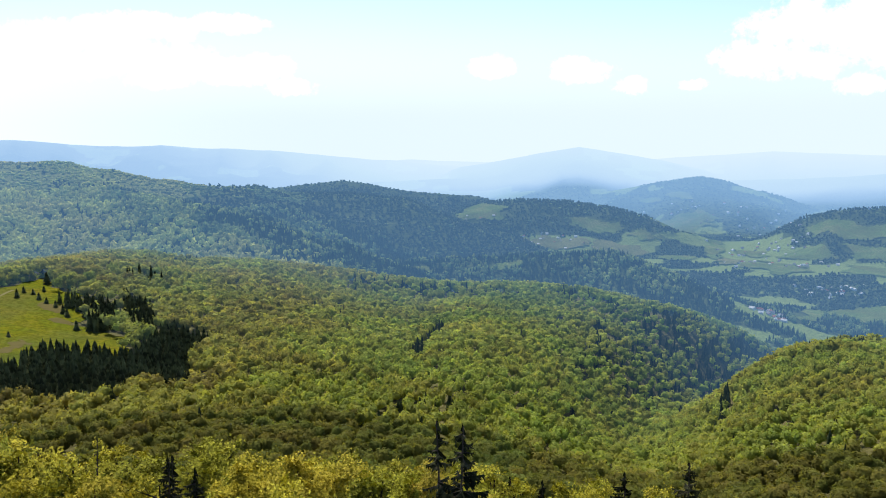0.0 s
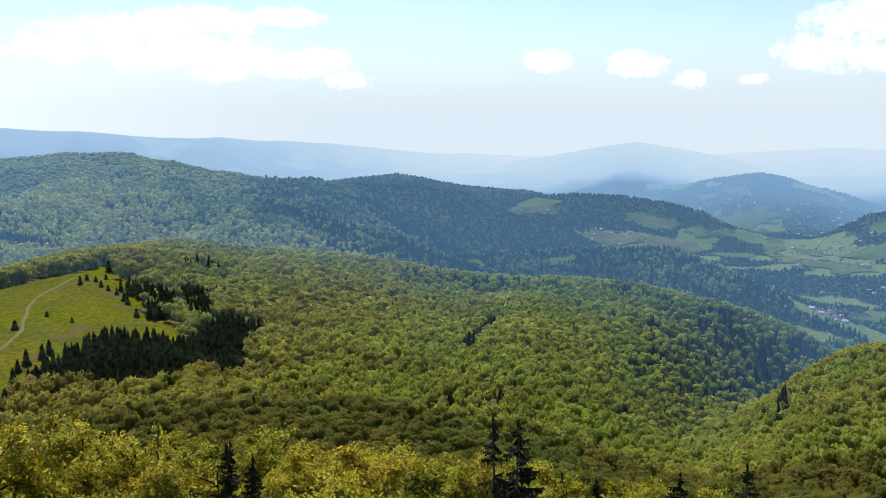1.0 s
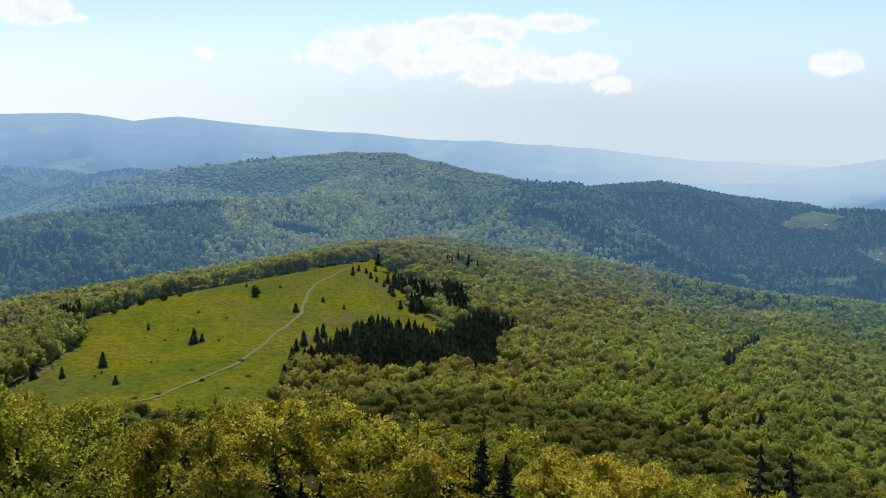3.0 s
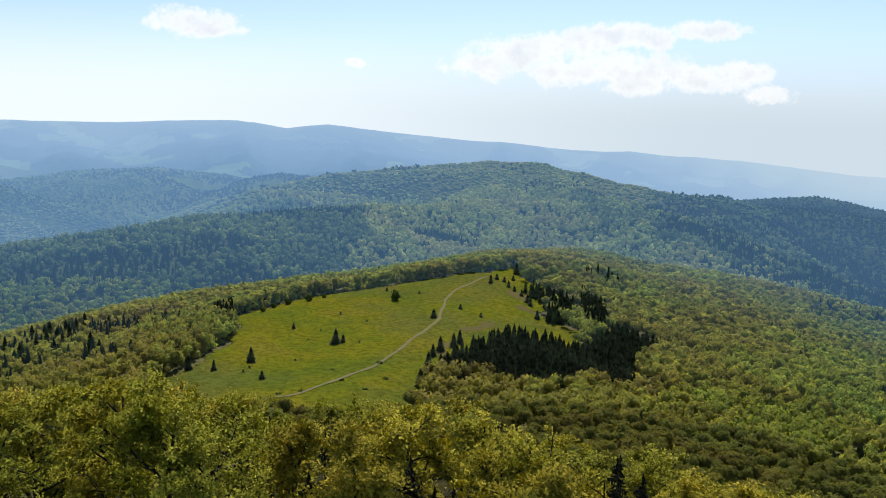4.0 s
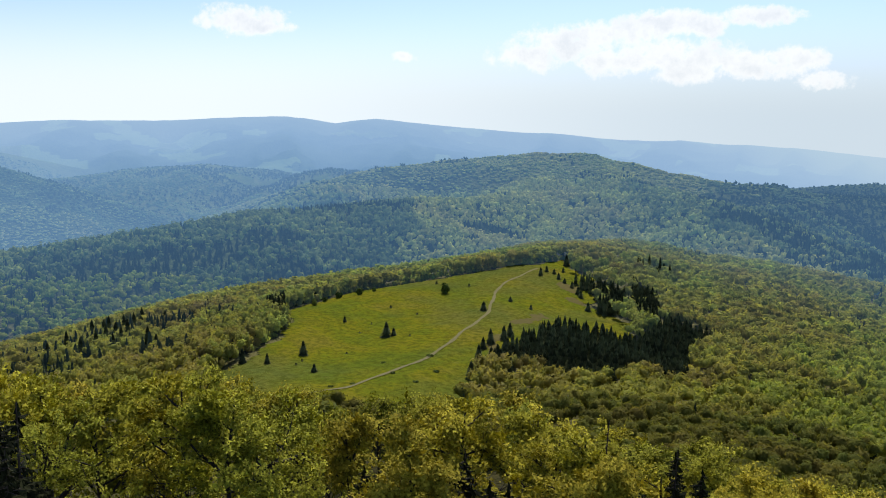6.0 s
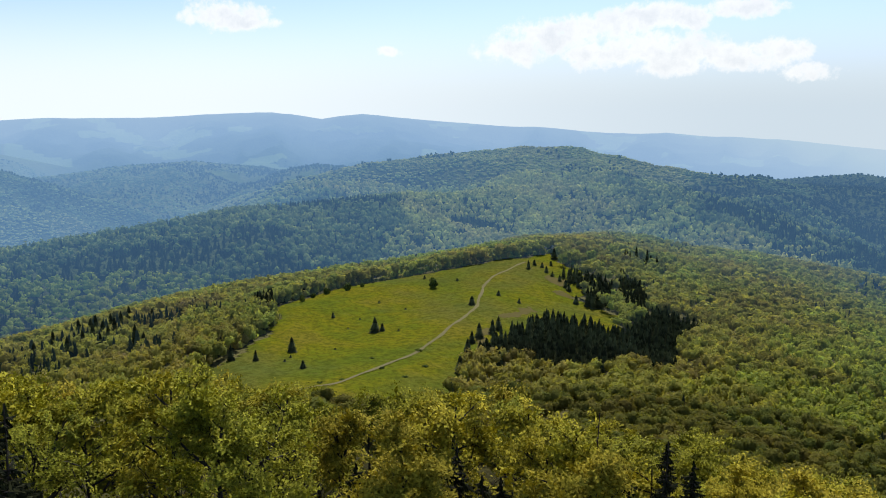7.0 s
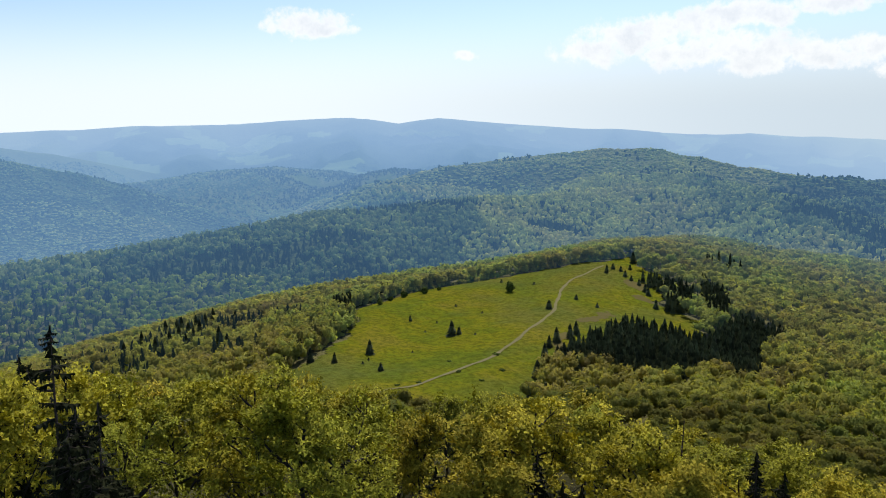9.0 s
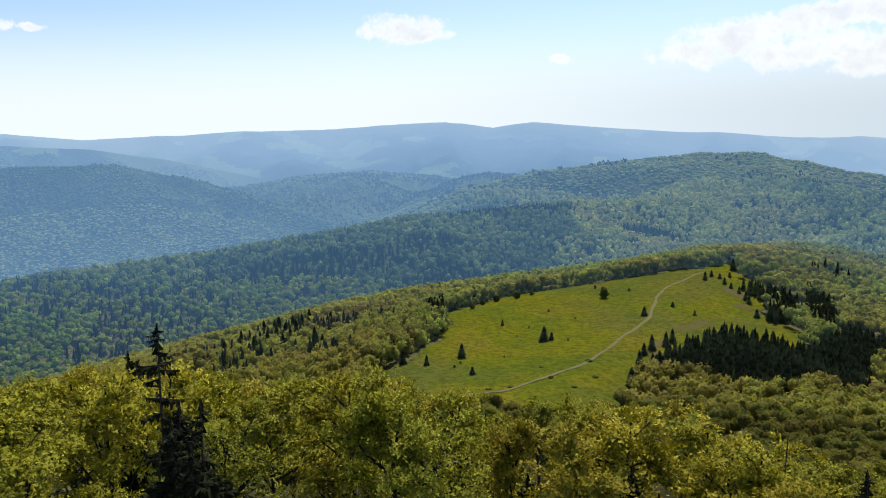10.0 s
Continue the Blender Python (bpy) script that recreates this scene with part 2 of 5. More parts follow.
def meadow_material(name, stops, far=False):
    m, t, out = blank(name)
    p = where(t)
    big = noise_node(t, p, 0.02, 6, 0.68)
    col = ramp_node(t, smooth(t, big, 0.3, 0.7), stops)
    col = mix_color(t, math_node(t, "MULTIPLY", smooth(t, noise_node(t, p, 0.009, 4, 0.6), 0.45, 0.62), 0.55), col, (0.105, 0.118, 0.042))
    tuft = noise_node(t, p, 0.3, 8, 0.8)
    col = mix_color(t, math_node(t, "MULTIPLY", smooth(t, tuft, 0.42, 0.6), 0.75), col, (0.066, 0.078, 0.012))
    fleck = noise_node(t, p, 0.13, 6, 0.7)
    col = mix_color(t, math_node(t, "MULTIPLY", smooth(t, fleck, 0.6, 0.72), 0.5), col, (0.19, 0.175, 0.04))
    rise = math_node(t, "ADD", math_node(t, "MULTIPLY", noise_node(t, p, 0.06, 3), 3.0), tuft)
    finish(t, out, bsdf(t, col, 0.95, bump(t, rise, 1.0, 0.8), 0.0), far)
    return m


M_MEADOW = meadow_material("mountain_grass", ((0.0, (0.106, 0.143, 0.016)), (0.35, (0.142, 0.162, 0.013)), (0.65, (0.187, 0.177, 0.012)), (1.0, (0.199, 0.168, 0.023))))
M_FIELD = meadow_material("valley_grass", ((0.0, (0.102, 0.162, 0.046)), (0.5, (0.141, 0.202, 0.058)), (1.0, (0.206, 0.224, 0.094))), far=True)
M_PLOUGH = meadow_material("ploughed_earth", ((0.0, (0.166, 0.183, 0.072)), (1.0, (0.232, 0.221, 0.111))), far=True)


def plain_material(name, c1, c2, scale, rough=0.9, far=False):
    m, t, out = blank(name)
    p = where(t)
    col = mix_color(t, noise_node(t, p, scale, 5, 0.65), c1, c2)
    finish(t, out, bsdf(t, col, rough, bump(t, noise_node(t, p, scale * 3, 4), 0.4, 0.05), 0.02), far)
    return m


M_PATH = plain_material("trodden_gravel", (0.12, 0.11, 0.045), (0.25, 0.225, 0.11), 0.6)
M_SOIL = plain_material("bare_soil", (0.095, 0.085, 0.024), (0.15, 0.122, 0.048), 0.3)
M_PLASTER = plain_material("pale_plaster", (0.42, 0.42, 0.40), (0.65, 0.65, 0.62), 0.4, far=True)
M_ROOFS = [plain_material("roof_sheet", a, b, 0.5, 0.6, far=True) for a, b in (
    ((0.5, 0.5, 0.5), (0.7, 0.7, 0.7)), ((0.22, 0.09, 0.06), (0.32, 0.15, 0.1)), ((0.16, 0.16, 0.17), (0.25, 0.25, 0.26)))]

# ---- the lie of the land ----
# ridges: (degrees left, metres out, metres below the eye), then steepness and breadth of the top
RIDGES = (
    (((38, 4, -26), (38, 30, -26), (40, 52, -30), (40, 80, -43), (40, 120, -61), (40, 200, -93), (40, 300, -119), (41, 380, -121)), 0.45, 12),
    (((75, 30, -23), (75, 48, -26), (70, 80, -40), (66, 160, -80), (58, 330, -134)), 0.45, 12),
    (((12, 8, -26), (12, 30, -29), (12, 52, -36), (12, 80, -48), (12, 110, -63), (12, 200, -102), (12, 300, -127)), 0.45, 12),
    (((-4, 8, -26), (-4, 30, -31), (-4, 52, -41), (-4, 80, -55), (-4, 120, -74), (-3, 200, -109), (-2, 300, -133)), 0.45, 12),
    (((-28, 8, -26), (-28, 30, -31), (-28, 52, -42), (-28, 80, -57), (-28, 120, -76), (-28, 180, -102), (-27, 300, -133)), 0.45, 12),
    (((41, 350, -121), (36, 440, -120), (32, 500, -118), (30, 590, -116), (27, 715, -114), (25, 790, -114), (21.5, 920, -126)), 0.36, 110),
    (((47, 400, -124), (46, 470, -121), (43, 550, -119), (38, 610, -118), (33, 650, -117), (28, 710, -114)), 0.40, 90),
    (((62, 470, -134), (55.7, 520, -134), (50, 590, -133), (45, 650, -131), (38, 720, -130), (30, 830, -132), (25, 900, -126)), 0.36, 110),
    (((21.5, 920, -126), (15, 920, -139), (6.5, 920, -156), (0, 920, -167), (-8, 910, -173), (-13, 890, -184), (-18, 850, -217)), 0.42, 90),
    (((12, 290, -127), (12, 450, -135), (14, 700, -140), (14, 920, -142)), 0.34, 110),
    (((-2, 290, -133), (-2, 500, -147), (-3, 700, -158), (-3, 910, -172)), 0.36, 110),
    (((24, 300, -124), (24, 480, -126), (20, 700, -130), (21, 920, -128)), 0.34, 110),
    (((-27, 290, -132), (-27, 480, -145), (-25.5, 610, -150), (-28, 690, -160), (-33, 820, -195)), 0.40, 100),
    (((-25.5, 610, -150), (-22, 600, -153), (-19, 575, -159), (-16, 520, -160), (-13.5, 450, -158)), 0.45, 35),
    (((78, 960, -160), (71.5, 1000, -153), (65, 1050, -150), (58, 1100, -147), (52, 1150, -135), (47, 1200, -125), (40, 1300, -118), (35.5, 1400, -118), (31, 1500, -122), (28, 1640, -118), (26, 1880, -72)), 0.42, 80),
    (((47, 1780, -205), (42, 1840, -124), (39.3, 1860, -96), (36.7, 1880, -77), (32.8, 1920, -65), (27, 1960, -47), (24.2, 1960, -50), (21.6, 1960, -68), (17.9, 1920, -93), (14, 1880, -107)), 0.36, 90),
    (((24.2, 1960, -53), (21, 1680, -97), (16.8, 1520, -114), (12.6, 1320, -142), (7.8, 1120, -172)), 0.40, 70),
    (((85, 2556, -81), (78, 2556, -69), (71, 2556, -66), (64.4, 2556, -68), (61.4, 2556, -99), (58, 2556, -152), (54.4, 2485, -196), (51, 2414, -240)), 0.42, 60),
    (((60, 2950, -165), (57, 2900, -152), (53, 2900, -124), (49, 2900, -111), (45, 2900, -130), (42, 2900, -150)), 0.30, 60),
    (((42.2, 2700, -132), (40.6, 2700, -121), (39, 2700, -128)), 0.30, 30),
    (((5, 1500, -227), (-0.6, 1500, -220), (-5.5, 1500, -212), (-11, 1500, -205), (-13.6, 1480, -226), (-17.6, 1400, -271), (-20, 1330, -292), (-22.4, 1280, -303), (-30, 1250, -310)), 0.42, 50),
    (((14, 1880, -107), (12.5, 2040, -115), (9.9, 2046, -132), (6.2, 2046, -134), (3.2, 2046, -146), (0.9, 2046, -182), (-2.5, 2046, -236), (-4.4, 1953, -250)), 0.42, 60),
    (((11.3, 2900, -170), (6.6, 2900, -145), (3.2, 2900, -175), (0.9, 2900, -191), (-1.7, 2900, -200), (-3.1, 2900, -224)), 0.40, 60),
    (((-3.1, 2700, -204), (-5.1, 2700, -197), (-8.1, 2700, -204), (-11, 2700, -221), (-12.8, 2700, -243), (-13.9, 2700, -265)), 0.40, 40),
    (((-9.2, 3500, -241), (-14.2, 3500, -180), (-16.6, 3500, -158), (-18.7, 3500, -194), (-20, 3500, -228), (-22, 3500, -268)), 0.32, 40),
    (((-22.5, 2650, -292), (-23.4, 2700, -264), (-24.5, 2700, -228), (-25.2, 2700, -213), (-29, 2700, -197), (-36, 2700, -190)), 0.40, 40),
)
# far ranges: (degrees left, degrees up) of the crest, distance, steepness
RANGES = (
    (((95, 0.4), (80, 0.7), (70.8, 0.60), (66.2, 0.09), (61.9, 0.33), (57.4, 0.48), (50.6, 0.55), (46.1, 0.85), (43.5, 0.88), (40.5, 0.46), (37.9, 0.78), (31.8, 0.2), (26.2, -0.05), (21.6, -0.45), (17.9, -0.46), (10.8, -0.86), (4, -1.5), (-2, -2.0)), 4550, 0.24),
    (((80, -0.1), (74, 0.0), (70, -0.2), (66, -0.5), (62, -1.1), (58.5, -1.9), (55, -2.7), (52, -3.4)), 3700, 0.30),
    (((58, -2.6), (54, -1.9), (50, -1.55), (45, -1.3), (40, -1.6), (35, -1.5), (30, -1.9), (24, -2.2), (16, -2.4), (10, -2.6)), 4000, 0.30),
    (((7, -3.1), (1, -2.8), (-5, -2.7), (-11, -2.9), (-17, -2.9), (-23, -2.7), (-29, -2.2), (-36, -2.0)), 3950, 0.30),
    (((-1, -2.0), (-2.8, -1.8), (-6.2, -1.15), (-8.9, -0.76), (-11.7, -1.2), (-14.2, -1.6), (-17, -2.2)), 4250, 0.24),
    (((-9, -1.9), (-12, -1.6), (-21, -1.03), (-27, -1.26), (-34, -0.9), (-50, -0.8)), 4650, 0.24),
)


# stream gullies: (degrees left, metres out, depth), half width
GULLIES = (
    (((-8.5, 290, 2), (-10, 360, 12), (-12, 450, 24), (-14, 560, 36), (-16, 680, 46), (-18.8, 810, 46), (-22, 930, 44), (-26, 1020, 40), (-33, 1080, 30)), 55),
    (((-4.5, 900, 0), (-6, 760, 7), (-9.5, 620, 8), (-12.5, 520, 6)), 40),
)


def polar(az, r):
    return -r * np.sin(np.radians(az)), r * np.cos(np.radians(az))


def lattice(x, y, seed, size):
    """Smooth value noise, -1 to 1, on a grid of that size in metres."""
    u, v = x / size, y / size
    i, j = np.floor(u), np.floor(v)
    fu, fv = u - i, v - j
    fu, fv = fu * fu * (3 - 2 * fu), fv * fv * (3 - 2 * fv)

    def h(a, b):
        return np.mod(np.sin(a * 127.1 + b * 311.7 + seed * 74.7) * 43758.5453, 1.0) * 2 - 1
    return (h(i, j) * (1 - fu) + h(i + 1, j) * fu) * (1 - fv) + (h(i, j + 1) * (1 - fu) + h(i + 1, j + 1) * fu) * fv


def land(x, y):
    """Height of the ground, in metres, at arrays x, y."""
    x, y = np.asarray(x, float), np.asarray(y, float)
    r = np.hypot(x, y)
    base = -335 + 190 * np.clip((r - 3300) / 1600, 0, 1) ** 1.3 + (14 * lattice(x, y, 3, 420) + 13 * lattice(x, y, 4, 190) * np.clip((r - 1500) / 500, 0, 1)) * np.clip(r / 1500, 0, 1)
    total = np.exp(base / 3.5)
    fold = np.clip((r - 900) / 400, 0, 1) * (30 * np.abs(lattice(x, y, 25, 240)) + 12 * np.abs(lattice(x, y, 27, 95)) - 8)
    for knots, steep, broad in RIDGES:
        best = np.full(x.shape, -1e4)
        pts = [(*polar(a, d), z) for a, d, z in knots]
        for (x0, y0, z0), (x1, y1, z1) in zip(pts, pts[1:]):
            dx, dy = x1 - x0, y1 - y0
            s = np.clip(((x - x0) * dx + (y - y0) * dy) / (dx * dx + dy * dy), 0, 1)
            d = np.hypot(x - x0 - s * dx, y - y0 - s * dy)
            best = np.maximum(best, z0 + s * (z1 - z0) - steep * d * d / (d + broad) - fold * np.clip((d - 15) / 110, 0, 1))
        total += np.exp(np.maximum(best, -600) / 3.5)
    az = np.degrees(np.arctan2(-x, y))
    for crest, dist, steep in RANGES:
        ks = sorted(crest)
        z = dist * np.tan(np.radians(np.interp(az, [k[0] for k in ks], [k[1] for k in ks])))
        inside = np.minimum(np.clip((az - ks[0][0]) / 3, -4, 0), np.clip((ks[-1][0] - az) / 3, -4, 0))
        d = np.abs(r - dist)
        spur = np.abs(lattice(az * 60, r * 0.35, 9, 190)) * 75 + np.abs(lattice(az * 60, r * 0.6, 19, 75)) * 30
        z = z + inside * 120 - steep * d * d / (d + 70) - (spur - 20) * np.clip(d / 150, 0, 1) * np.clip((az + 4) / 20, 0.25, 1)
        total += np.exp(z / 3.5)
    z = 3.5 * np.log(total)
    for knots, wide in GULLIES:
        pts = [(*polar(a, d), z) for a, d, z in knots]
        cut = np.zeros(x.shape)
        for (x0, y0, z0), (x1, y1, z1) in zip(pts, pts[1:]):
            dx, dy = x1 - x0, y1 - y0
            s = np.clip(((x - x0) * dx + (y - y0) * dy) / (dx * dx + dy * dy), 0, 1)
            d = np.hypot(x - x0 - s * dx, y - y0 - s * dy)
            cut = np.maximum(cut, (z0 + s * (z1 - z0)) * np.exp(-(d / wide) ** 2))
        z = z - cut
    wild = np.clip((r - 150) / 700, 0, 1)
    z = z + wild * (3.0 * lattice(x, y, 5, 130) + 1.4 * lattice(x, y, 6, 47))
    return z + EYE


def land_at(az, r):
    x, y = polar(az, r)
    return Vector((float(x), float(y), float(land(np.array([x]), np.array([y]))[0])))


def mesh_from(name, verts, faces, mats, smooth_shade=False, tint=None, normals=None):
    """Fast mesh from arrays; faces all of one size."""
    me = bpy.data.meshes.new(name)
    verts, faces = np.asarray(verts, np.float32), np.asarray(faces, np.int32)
    n, k = faces.shape
    me.vertices.add(len(verts))
    me.vertices.foreach_set("co", verts.ravel())
    me.loops.add(n * k)
    me.loops.foreach_set("vertex_index", faces.ravel())
    me.polygons.add(n)
    me.polygons.foreach_set("loop_start", np.arange(0, n * k, k, dtype=np.int32))
    me.polygons.foreach_set("use_smooth", np.full(n, smooth_shade))
    if tint is not None:
        at = me.attributes.new("tint", "FLOAT", "POINT")
        at.data.foreach_set("value", np.asarray(tint, np.float32))
    me.update(calc_edges=True)
    if normals is not None:
        me.normals_split_custom_set_from_vertices(np.asarray(normals, np.float32))
    for m in mats:
        me.materials.append(m)
    return me


def open_country(x, y):
    """Where the far country is open grassland: in the valleys below the woods, and in patches on the far ranges."""
    r, low = np.hypot(x, y), land(x, y) - EYE
    woods = lattice(x, y, 51, 170) + 0.6 * lattice(x, y, 52, 60)
    valley = (low < -285) & (woods < np.where(r < 1900, -0.4, np.where(r < 2300, -0.15, 0.05)))
    clearings = (r > 3400) & (lattice(x, y, 61, 230) + 0.6 * lattice(x, y, 62, 90) > 0.55)
    return valley | clearings


def make_ground():
    az = np.concatenate([np.arange(-36, 82, 0.52), np.arange(82, 324, 4.0)])
    rr = np.concatenate([[1.5], np.geomspace(4, 1000, 160), np.arange(1030, 3600, 34.0), np.arange(3600, 4990, 26.0), [4990]])
    A, R = np.meshgrid(az, rr)
    x, y = polar(A, R)
    z = land(x, y)
    na, nr = len(az), len(rr)
    idx = np.arange(na * nr).reshape(nr, na)
    nxt = np.roll(idx, -1, axis=1)
    faces = np.stack([idx[:-1], nxt[:-1], nxt[1:], idx[1:]], -1).reshape(-1, 4)[:, ::-1]
    verts = np.stack([x, y, z], -1).reshape(-1, 3)
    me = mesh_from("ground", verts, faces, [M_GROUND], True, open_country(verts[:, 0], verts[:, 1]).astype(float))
    bm = bmesh.new()
    bm.from_mesh(me)
    bm.verts.ensure_lookup_table()
    bm.faces.new([bm.verts[i] for i in range(na)])
    bm.to_mesh(me)
    bm.free()
    tagged(new("ground", me), "hilly ground of wooded ridges and valleys to the horizon", "ground", kind="structure")


make_ground()

# ---- helpers for things ----
def part(name, me, parent, label=""):
    ob = new(name, me)
    ob.parent = parent
    return tagged(ob, label)


def thing(name, at, label, category, group=""):
    ob = new(name)
    ob.empty_display_size = 0.5
    ob.location = at
    return tagged(ob, label, category, group)


def inside(az, r, ring):
    """Whether points (degrees, metres) lie in a ring of (degrees, metres) corners in plan."""
    px, py = polar(np.asarray(az, float), np.asarray(r, float))
    pts = [polar(a, d) for a, d in ring]
    hit = np.zeros(px.shape, bool)
    for (x0, y0), (x1, y1) in zip(pts, pts[1:] + pts[:1]):
        cross = ((y0 > py) != (y1 > py)) & (px < (x1 - x0) * (py - y0) / (y1 - y0 + 1e-9) + x0)
        hit ^= cross
    return hit


MEADOW = ((49.5, 405), (48.9, 433), (46.2, 473), (43.6, 524), (43.8, 590), (39.3, 645), (36.6, 672), (31.6, 690), (27.5, 730), (25.2, 765),
          (24.7, 728), (24.2, 712), (22.8, 704), (23.7, 670), (23.3, 640), (23.1, 618), (22.3, 604), (20.9, 570), (20.4, 532), (22.0, 514), (24.0, 517), (25.8, 518), (26.6, 504), (27.5, 482), (28.6, 466), (30.0, 452), (30.7, 440), (31.2, 425), (31.6, 392), (33, 355), (40, 340), (47, 360))


def sheet(name, ring, mat, step, lift, parent=None):
    """A patch that lies on the ground, cut from a fine grid, with a ragged edge."""
    pts = np.array([polar(a, d) for a, d in ring])
    lo, hi = pts.min(0) - step, pts.max(0) + step
    gx, gy = np.meshgrid(np.arange(lo[0], hi[0], step), np.arange(lo[1], hi[1], step))
    n, m = gx.shape
    jx, jy = gx + lattice(gx, gy, 31, step * 4) * step * 2.4, gy + lattice(gx, gy, 37, step * 4) * step * 2.4
    keep = inside(np.degrees(np.arctan2(-jx, jy)), np.hypot(jx, jy), ring)
    z = land(gx, gy) + lift
    idx = np.arange(n * m).reshape(n, m)
    quad = np.stack([idx[:-1, :-1], idx[:-1, 1:], idx[1:, 1:], idx[1:, :-1]], -1).reshape(-1, 4)
    quad = quad[keep.ravel()[quad].sum(1) >= 3]
    used, inv = np.unique(quad, return_inverse=True)
    verts = np.stack([gx, gy, z], -1).reshape(-1, 3)[used]
    return mesh_from(name, verts, inv.reshape(-1, 4), [mat], True)


tagged(new("meadow", sheet("meadow", MEADOW, M_MEADOW, 3.0, 0.5)), "sloping yellow-green mountain meadow on the open ridge", "meadow", kind="structure")


def strip(name, knots, width, mat, lift, seed=0):
    """A way of uneven width laid over the ground along knots of (degrees, metres)."""
    p = [Vector((*polar(a, d), 0)) for a, d in knots]
    line = []
    for i in range(len(p) - 1):
        a, b, c, d = p[max(i - 1, 0)], p[i], p[i + 1], p[min(i + 2, len(p) - 1)]
        k = max(4, int((c - b).length / 3))
        for j in range(k):
            u = j / k
            line.append(0.5 * ((2 * b) + (c - a) * u + (2 * a - 5 * b + 4 * c - d) * u * u + (3 * b - a - 3 * c + d) * u ** 3))
    line.append(p[-1])
    verts, rows = [], 5
    for i, q in enumerate(line):
        way = (line[min(i + 1, len(line) - 1)] - line[max(i - 1, 0)]).normalized()
        side = Vector((-way.y, way.x, 0))
        w = width * (1 + 0.3 * math.sin(i * 0.9 + seed) * math.sin(i * 0.37))
        sway = 0.5 * math.sin(i * 0.5 + seed)
        for j in range(rows):
            s = q + side * (w * (j / (rows - 1) - 0.5) + sway)
            verts.append((s.x, s.y, 0))
    v = np.array(verts)
    v[:, 2] = land(v[:, 0], v[:, 1]) + lift
    idx = np.arange(len(v)).reshape(-1, rows)
    quad = np.stack([idx[:-1, :-1], idx[1:, :-1], idx[1:, 1:], idx[:-1, 1:]], -1).reshape(-1, 4)[:, ::-1]
    return mesh_from(name, v, quad, [mat], True)


PATH_LINE = ((45.5, 366), (44, 376), (42.2, 385), (39.9, 392), (38, 411), (36, 430), (34, 456), (32.5, 488), (31.4, 518), (30.5, 545), (30.1, 575), (29.9, 604), (29.4, 641), (28.0, 679), (27.0, 705))
tagged(new("path", strip("path", PATH_LINE, 2.1, M_PATH, 0.75)), "pale trodden gravel track winding over the meadow", "path", kind="structure")
for ring in (((24.6, 640), (24.2, 660), (25.6, 668), (26.0, 655)), ((28.4, 528), (27.2, 546), (26.2, 560), (26.6, 572), (27.6, 556), (28.8, 540)), ((30.6, 446), (30.1, 470), (29.0, 500), (29.3, 506), (30.6, 478)), ((23.9, 610), (24.0, 625), (25, 630), (25, 618))):
    tagged(new("bare_ground", sheet("bare_ground", ring, M_SOIL, 1.5, 0.65)), "bare trodden earth beside the spruce plantation", "bare ground", kind="structure")

# ---- templates of trees ----
rng = np.random.default_rng(7)
GOLD = (1 + 5 ** 0.5) / 2
ICO_V = np.array([(-1, GOLD, 0), (1, GOLD, 0), (-1, -GOLD, 0), (1, -GOLD, 0), (0, -1, GOLD), (0, 1, GOLD), (0, -1, -GOLD), (0, 1, -GOLD), (GOLD, 0, -1), (GOLD, 0, 1), (-GOLD, 0, -1), (-GOLD, 0, 1)], float)
ICO_V /= np.linalg.norm(ICO_V[0])
ICO_F = np.array([(0, 11, 5), (0, 5, 1), (0, 1, 7), (0, 7, 10), (0, 10, 11), (1, 5, 9), (5, 11, 4), (11, 10, 2), (10, 7, 6), (7, 1, 8),
                  (3, 9, 4), (3, 4, 2), (3, 2, 6), (3, 6, 8), (3, 8, 9), (4, 9, 5), (2, 4, 11), (6, 2, 10), (8, 6, 7), (9, 8, 1)])


def ball(level):
    """A sphere of 20 or 80 faces."""
    v, f = [tuple(p) for p in ICO_V], [tuple(q) for q in ICO_F]
    for _ in range(level):
        mid, g = {}, []
        def half(i, j):
            key = (min(i, j), max(i, j))
            if key not in mid:
                m = (np.array(v[i]) + np.array(v[j])) / 2
                v.append(tuple(m / np.linalg.norm(m)))
                mid[key] = len(v) - 1
            return mid[key]
        for a, b, c in f:
            ab, bc, ca = half(a, b), half(b, c), half(c, a)
            g += [(a, ab, ca), (b, bc, ab), (c, ca, bc), (ab, bc, ca)]
        f = g
    return np.array(v), np.array(f)


